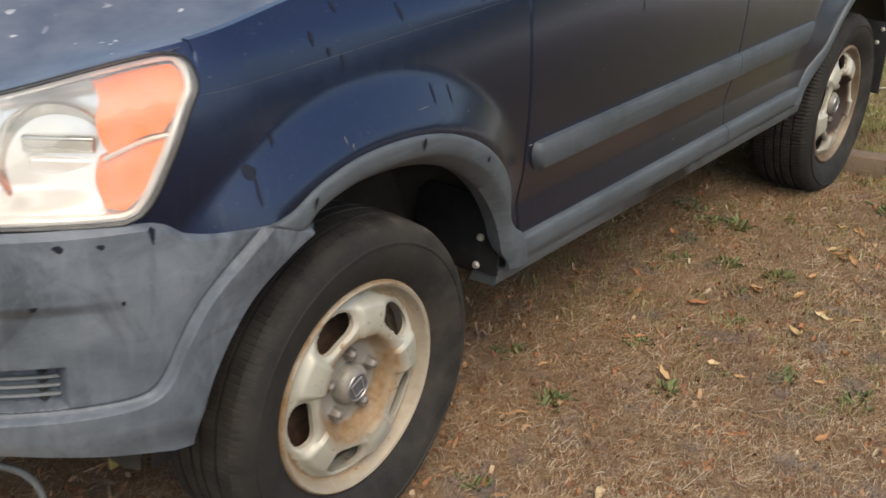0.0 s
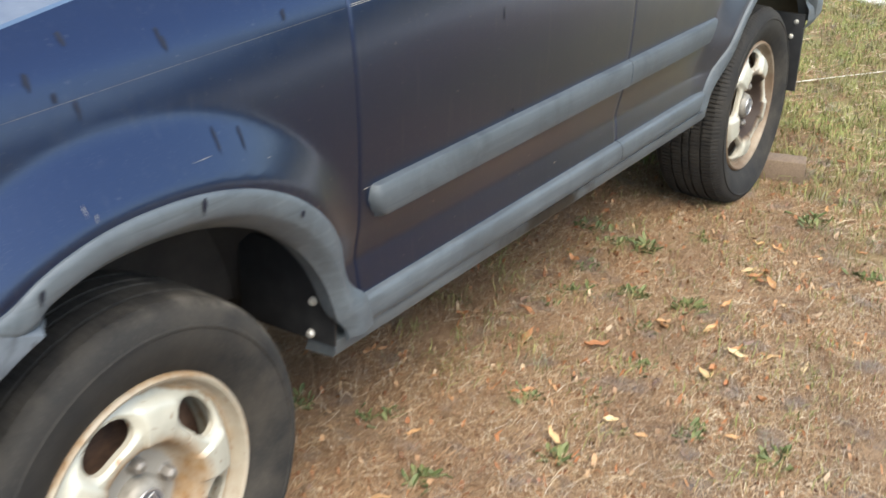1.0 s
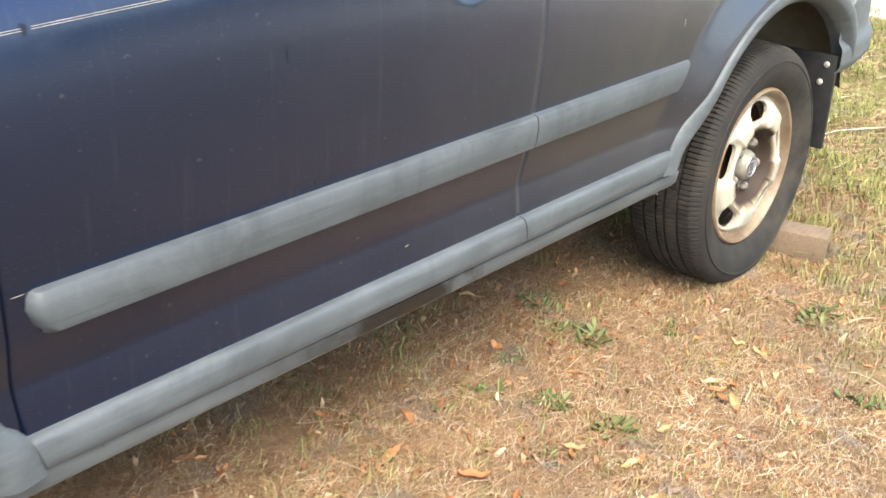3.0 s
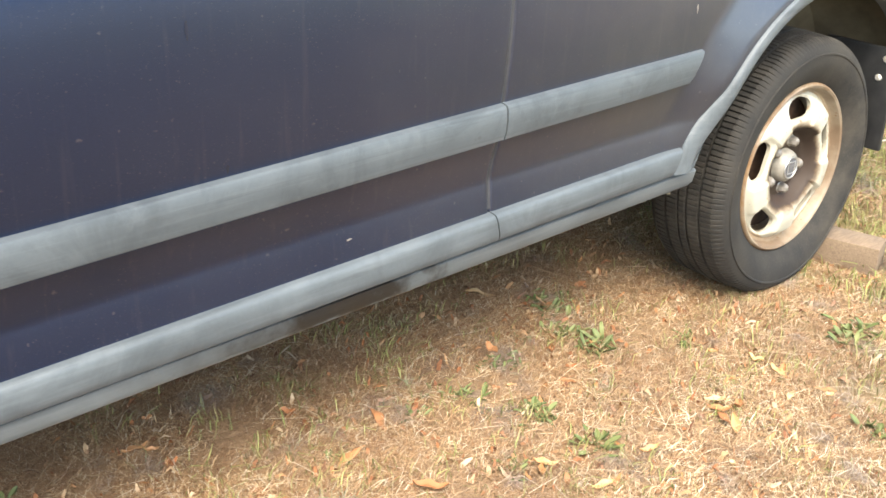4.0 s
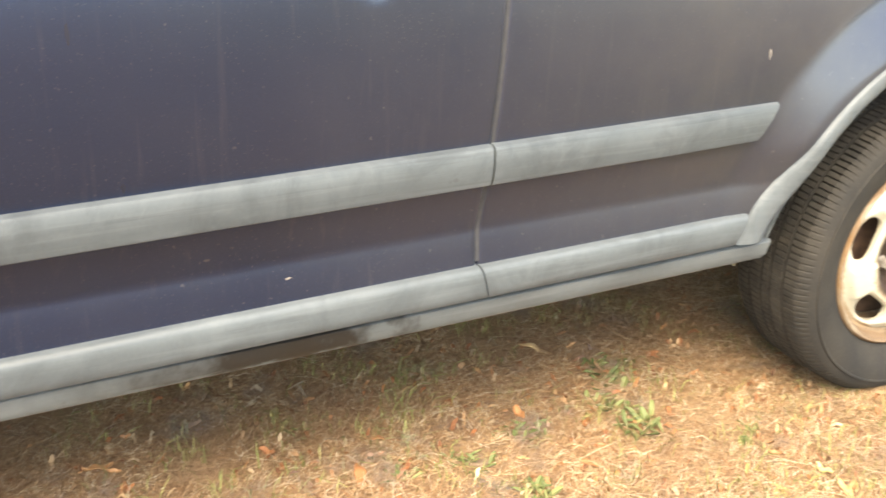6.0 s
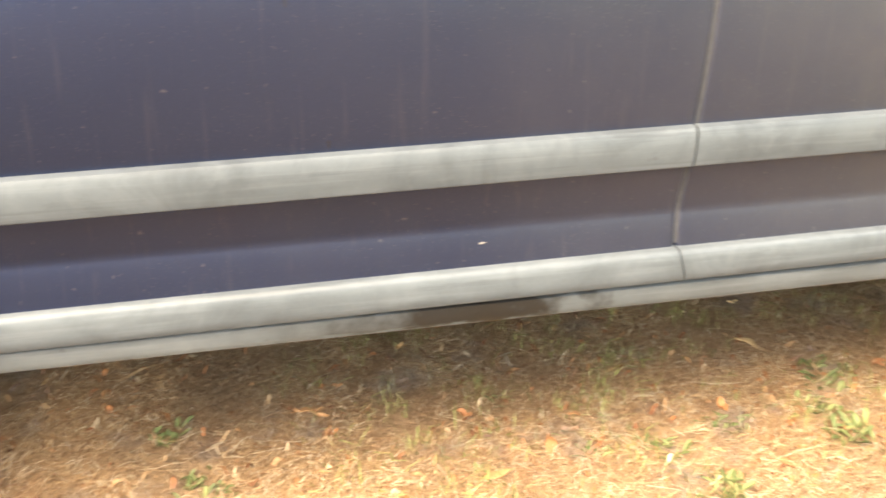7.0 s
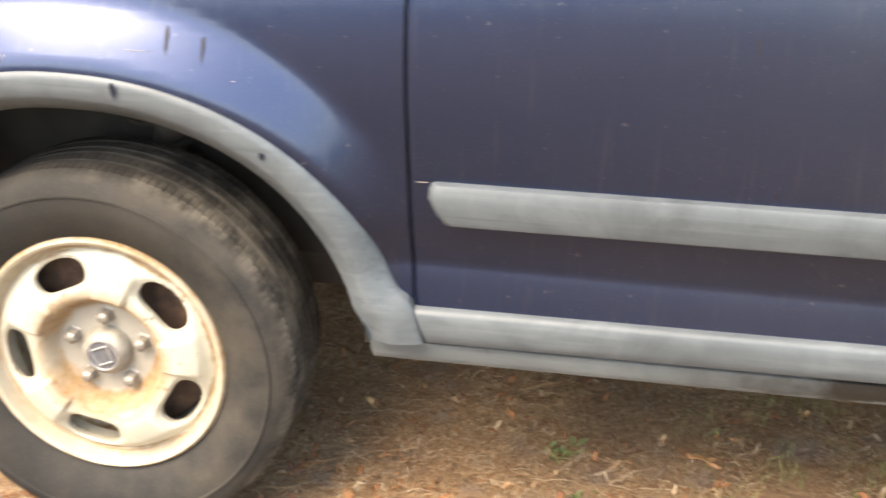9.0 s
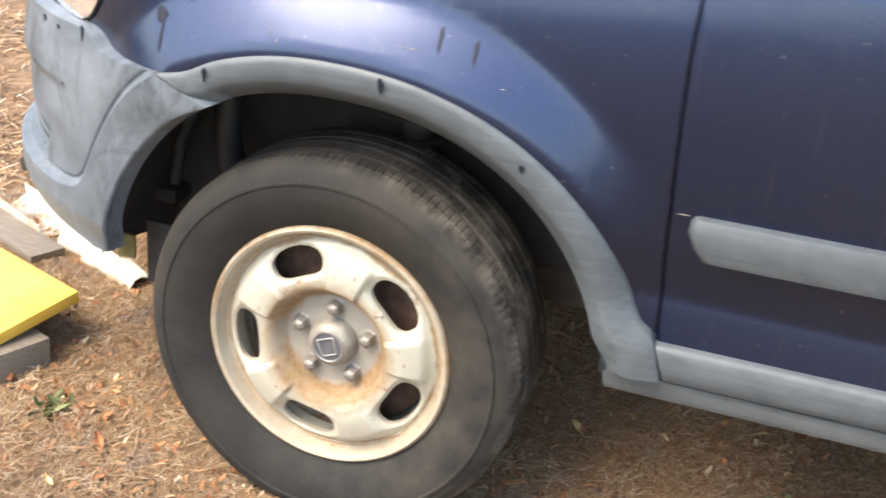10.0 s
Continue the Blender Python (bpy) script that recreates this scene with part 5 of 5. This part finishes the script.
def leaf_shape(long, wide, curl, seed):
    r = random.Random(seed)

    def at(u, v):
        t = (u + 1) / 2
        w = wide * math.sin(math.pi * min(1, t * 0.94 + 0.03)) ** 0.8 * (0.9 + 0.1 * math.cos(9 * t + seed))
        return (long * u / 2, w * v / 2 + 0.1 * wide * math.sin(3 * t), curl * (u * u * 0.6 + v * v * 0.5) * long * 0.5 + 0.004 + 0.003 * math.sin(5 * u + seed) + 0.002 * abs(v))
    blade = sheet(span(-1, 1, 8), (-1, -0.5, 0, 0.5, 1), at)
    return joined(folded(blade, (0, 0, -0.0012)), rod([(long * 0.48, 0, 0.004), (long * 0.62, 0.004 * r.uniform(-1, 1), 0.002)], 0.0012, 5))


LEAVES = [mesh_of("fallen_leaf", leaf_shape(0.062, 0.026, 0.25, 1), LEAF), mesh_of("fallen_leaf", leaf_shape(0.05, 0.018, 0.45, 2), LEAF),
          mesh_of("fallen_leaf", leaf_shape(0.075, 0.024, -0.15, 3), LEAF), mesh_of("fallen_leaf", leaf_shape(0.036, 0.022, 0.5, 4), LEAF)]
LEAF_AT = [(2.0, -0.226), (2.02, -0.205), (1.985, -0.245), (2.04, -0.25), (1.53, -0.345), (1.56, -0.142), (0.818, -0.396), (1.35, -0.471), (1.084, -0.218), (1.383, -0.321),
           (0.552, 0.036), (1.372, -0.38), (2.224, -0.219), (0.947, -0.151), (0.404, -0.274), (2.245, -0.22), (1.586, -0.125), (1.544, -0.341), (1.562, -0.414), (2.235, -0.156),
           (1.978, -0.282), (1.374, -0.141), (1.314, 0.121), (1.418, -0.325), (1.37, -0.044), (1.776, -0.225), (1.436, 0.184), (-0.159, 0.065), (-0.517, 0.118), (-0.428, 0.031),
           (1.526, 0.273), (1.305, 0.31), (1.018, 0.392), (1.913, 0.16), (1.987, 0.465), (1.817, 0.251)]
for k in range(110):
    LEAF_AT.append((random.uniform(-1.2, 3.6), random.uniform(-1.0, 0.7)))
for k, (x, y) in enumerate(LEAF_AT):
    ob = new("fallen_leaf", LEAVES[k % 4])
    ob.matrix_basis = pose(x, y, ground_z(x, y) + 0.009, random.uniform(-18, 18), random.uniform(-18, 18), random.uniform(0, 360)) @ Matrix.Scale(random.uniform(0.7, 1.05) if k < 36 else random.uniform(0.35, 0.7), 4)
    tagged(ob, "dry fallen leaf lying on the dead grass", "leaf", "fallen leaves on the lawn")


def weed_leaf(wide, tilt):
    """One pointed leaf, a metre long, rising from the ground."""
    at = lambda u, v: (u * math.cos(tilt * (0.6 + 0.5 * u)), wide / 2 * v * math.sin(math.pi * min(1, 0.1 + 0.9 * u)) ** 0.8, u * math.sin(tilt * (1.1 - 0.5 * u)) + 0.08 * abs(v))
    return folded(sheet(span(0, 1, 5), (-1, 0, 1), at), (0, 0, -0.02))


WEED_LEAVES = [mesh_of("leaf", weed_leaf(w, t), WEED) for w, t in ((0.16, 0.35), (0.24, 0.55), (0.30, 0.80), (0.18, 1.1))]
WEED_AT = [(1.071, -0.247), (1.161, -0.391), (1.161, -0.578), (1.067, -0.017), (1.15, -0.156), (1.697, -0.013), (2.051, 0.286), (0.664, 0.005), (0.834, 0.195), (0.27, -0.066),
           (0.901, -0.182), (2.008, 0.184), (2.529, -0.233), (2.57, -0.215), (1.72, 0.007), (1.722, -0.149), (2.074, 0.269), (2.046, 0.162), (2.208, 0.007), (1.799, 0.192),
           (1.649, 0.148), (2.199, -0.463), (1.519, 0.17), (1.351, -0.178), (1.396, 0.352), (2.071, 0.363), (1.986, 0.225), (1.768, 0.211), (1.623, 0.184), (1.716, 0.021),
           (0.803, 0.236), (0.758, 0.389), (1.914, 0.251), (1.304, 0.144), (-0.102, 0.064), (-0.572, 0.097), (1.09, 0.0), (1.13, -0.40), (2.12, 0.328), (2.016, 0.122), (2.484, -0.237), (2.192, -0.493), (1.549, -0.091)]
LARGE, SMALL = (12, 13, 21, 40, 41), (11, 16, 17, 19, 26, 27, 32)      # the clumps that stand out from the rest, and the puny ones
for k, (x, y) in enumerate(WEED_AT):
    plant = thing("weed", (x, y, ground_z(x, y)), "small green broad-leaved weed growing through dry grass", "weed", "weeds in the lawn")
    size = (0.040 + 0.008 * (k % 4)) * random.uniform(0.6, 1.0)
    size = 0.056 if k in LARGE else size * 0.68 if k in SMALL else size
    for i in range(14 + 3 * (k % 4)):
        spot = pose(random.gauss(0, 0.016), random.gauss(0, 0.016), 0, 0, 0, random.uniform(0, 360)) @ Matrix.Scale(size * random.uniform(0.55, 1.0), 4)
        part("leaf", WEED_LEAVES[(i + k) % 4], WEED, plant, m=spot)

# ---- things round the car ----
chock = new("wood_block", mesh_of("wood_block", moved(block(-0.045, 0.045, 0.0, 0.34, 0, 0.078, 0.004), pose(2.905, -0.085, -0.003, 0, 0, 16)), WOOD))
tagged(chock, "weathered lumber block wedged behind the rear wheel", "wood block")
yellow = thing("yellow_board", (-0.86, 0.30, 0), "worn yellow painted board resting on an old timber", "board")
part("board", moved(block(-0.50, 0, -0.36, 0.0, -0.026, 0.0, 0.004), pose(-0.669, 0.317, 0.129, 10, 0, -20)), YELLOW, yellow)
part("worn_edge", moved(block(-0.19, -0.13, -0.3625, -0.350, -0.016, 0.0015, 0.0015), pose(-0.669, 0.317, 0.129, 10, 0, -20)), WOOD, yellow, "bare wood where the yellow paint has chipped off")
timber = new("timber", mesh_of("timber", moved(block(-0.42, 0.0, -0.115, 0.0, -0.004, 0.066, 0.005), pose(-0.672, 0.222, 0, 0, 0, -22)), GREYWOOD))
tagged(timber, "grey weathered timber under a yellow board", "timber")
plank = new("old_plank", mesh_of("old_plank", moved(block(-0.32, 0.0, -0.09, 0.0, -0.004, 0.016, 0.003), pose(-0.962, 0.676, 0, 0, 0, -24)), GREYWOOD))
tagged(plank, "short grey weathered plank lying beside broken trim", "plank")


def trim_shape(long, wide, high, open_up, seed):
    """A snapped length of thin folded plastic moulding with ragged ends."""
    r = random.Random(seed)
    prof = [(-0.5, 0.0), (-0.47, 0.45), (-0.30, 0.9), (0.0, 1.0), (0.28, 0.86), (0.46, 0.40), (0.5, 0.0)]
    if open_up:
        prof = [(-0.5, 1.0), (-0.46, 0.35), (-0.30, 0.05), (0.0, 0.0), (0.30, 0.04), (0.46, 0.40), (0.5, 0.9)]
    ends = [(r.uniform(0, 0.16), r.uniform(0, 0.16)) for _ in prof]

    def at(i, u):
        w, h = prof[i]
        a, b = ends[i]
        k = (-1 + a) * (1 - u) + (1 - b) * u
        return k * long / 2, w * wide, h * high * (1 - 0.25 * u) + 0.006
    return folded(sheet(range(len(prof)), span(0, 1, 8), at), (0, 0, -0.003))


for k, (x, y, rz, long, wide, high, up) in enumerate(((-1.16, 0.815, -24, 0.27, 0.105, 0.050, True), (-0.945, 0.735, -12, 0.12, 0.080, 0.042, False), (-0.900, 0.700, -38, 0.07, 0.030, 0.020, False),
                                                      (-0.835, 0.668, -24, 0.15, 0.062, 0.040, False), (-0.745, 0.628, -30, 0.11, 0.066, 0.038, False))):
    ob = new("broken_trim", mesh_of("broken_trim", moved(trim_shape(long, wide, high, up, k), pose(x, y, ground_z(x, y), 0, 0, rz)), WHITE, sharp=25))
    tagged(ob, "snapped open channel of grimy cream plastic on the ground" if up else "broken piece of grimy white plastic trim on the ground", "plastic trim", "broken trim under the bumper")
cord = new("white_cord", mesh_of("white_cord", rod([(3.50, 0.54, 0.012), (3.66, 0.43, 0.022), (3.80, 0.40, 0.026), (4.03, 0.37, 0.02), (4.25, 0.24, 0.02), (4.6, 0.05, 0.012)], 0.0022, 6), WHITE))
tagged(cord, "thin white cord lying on the grass", "cord")
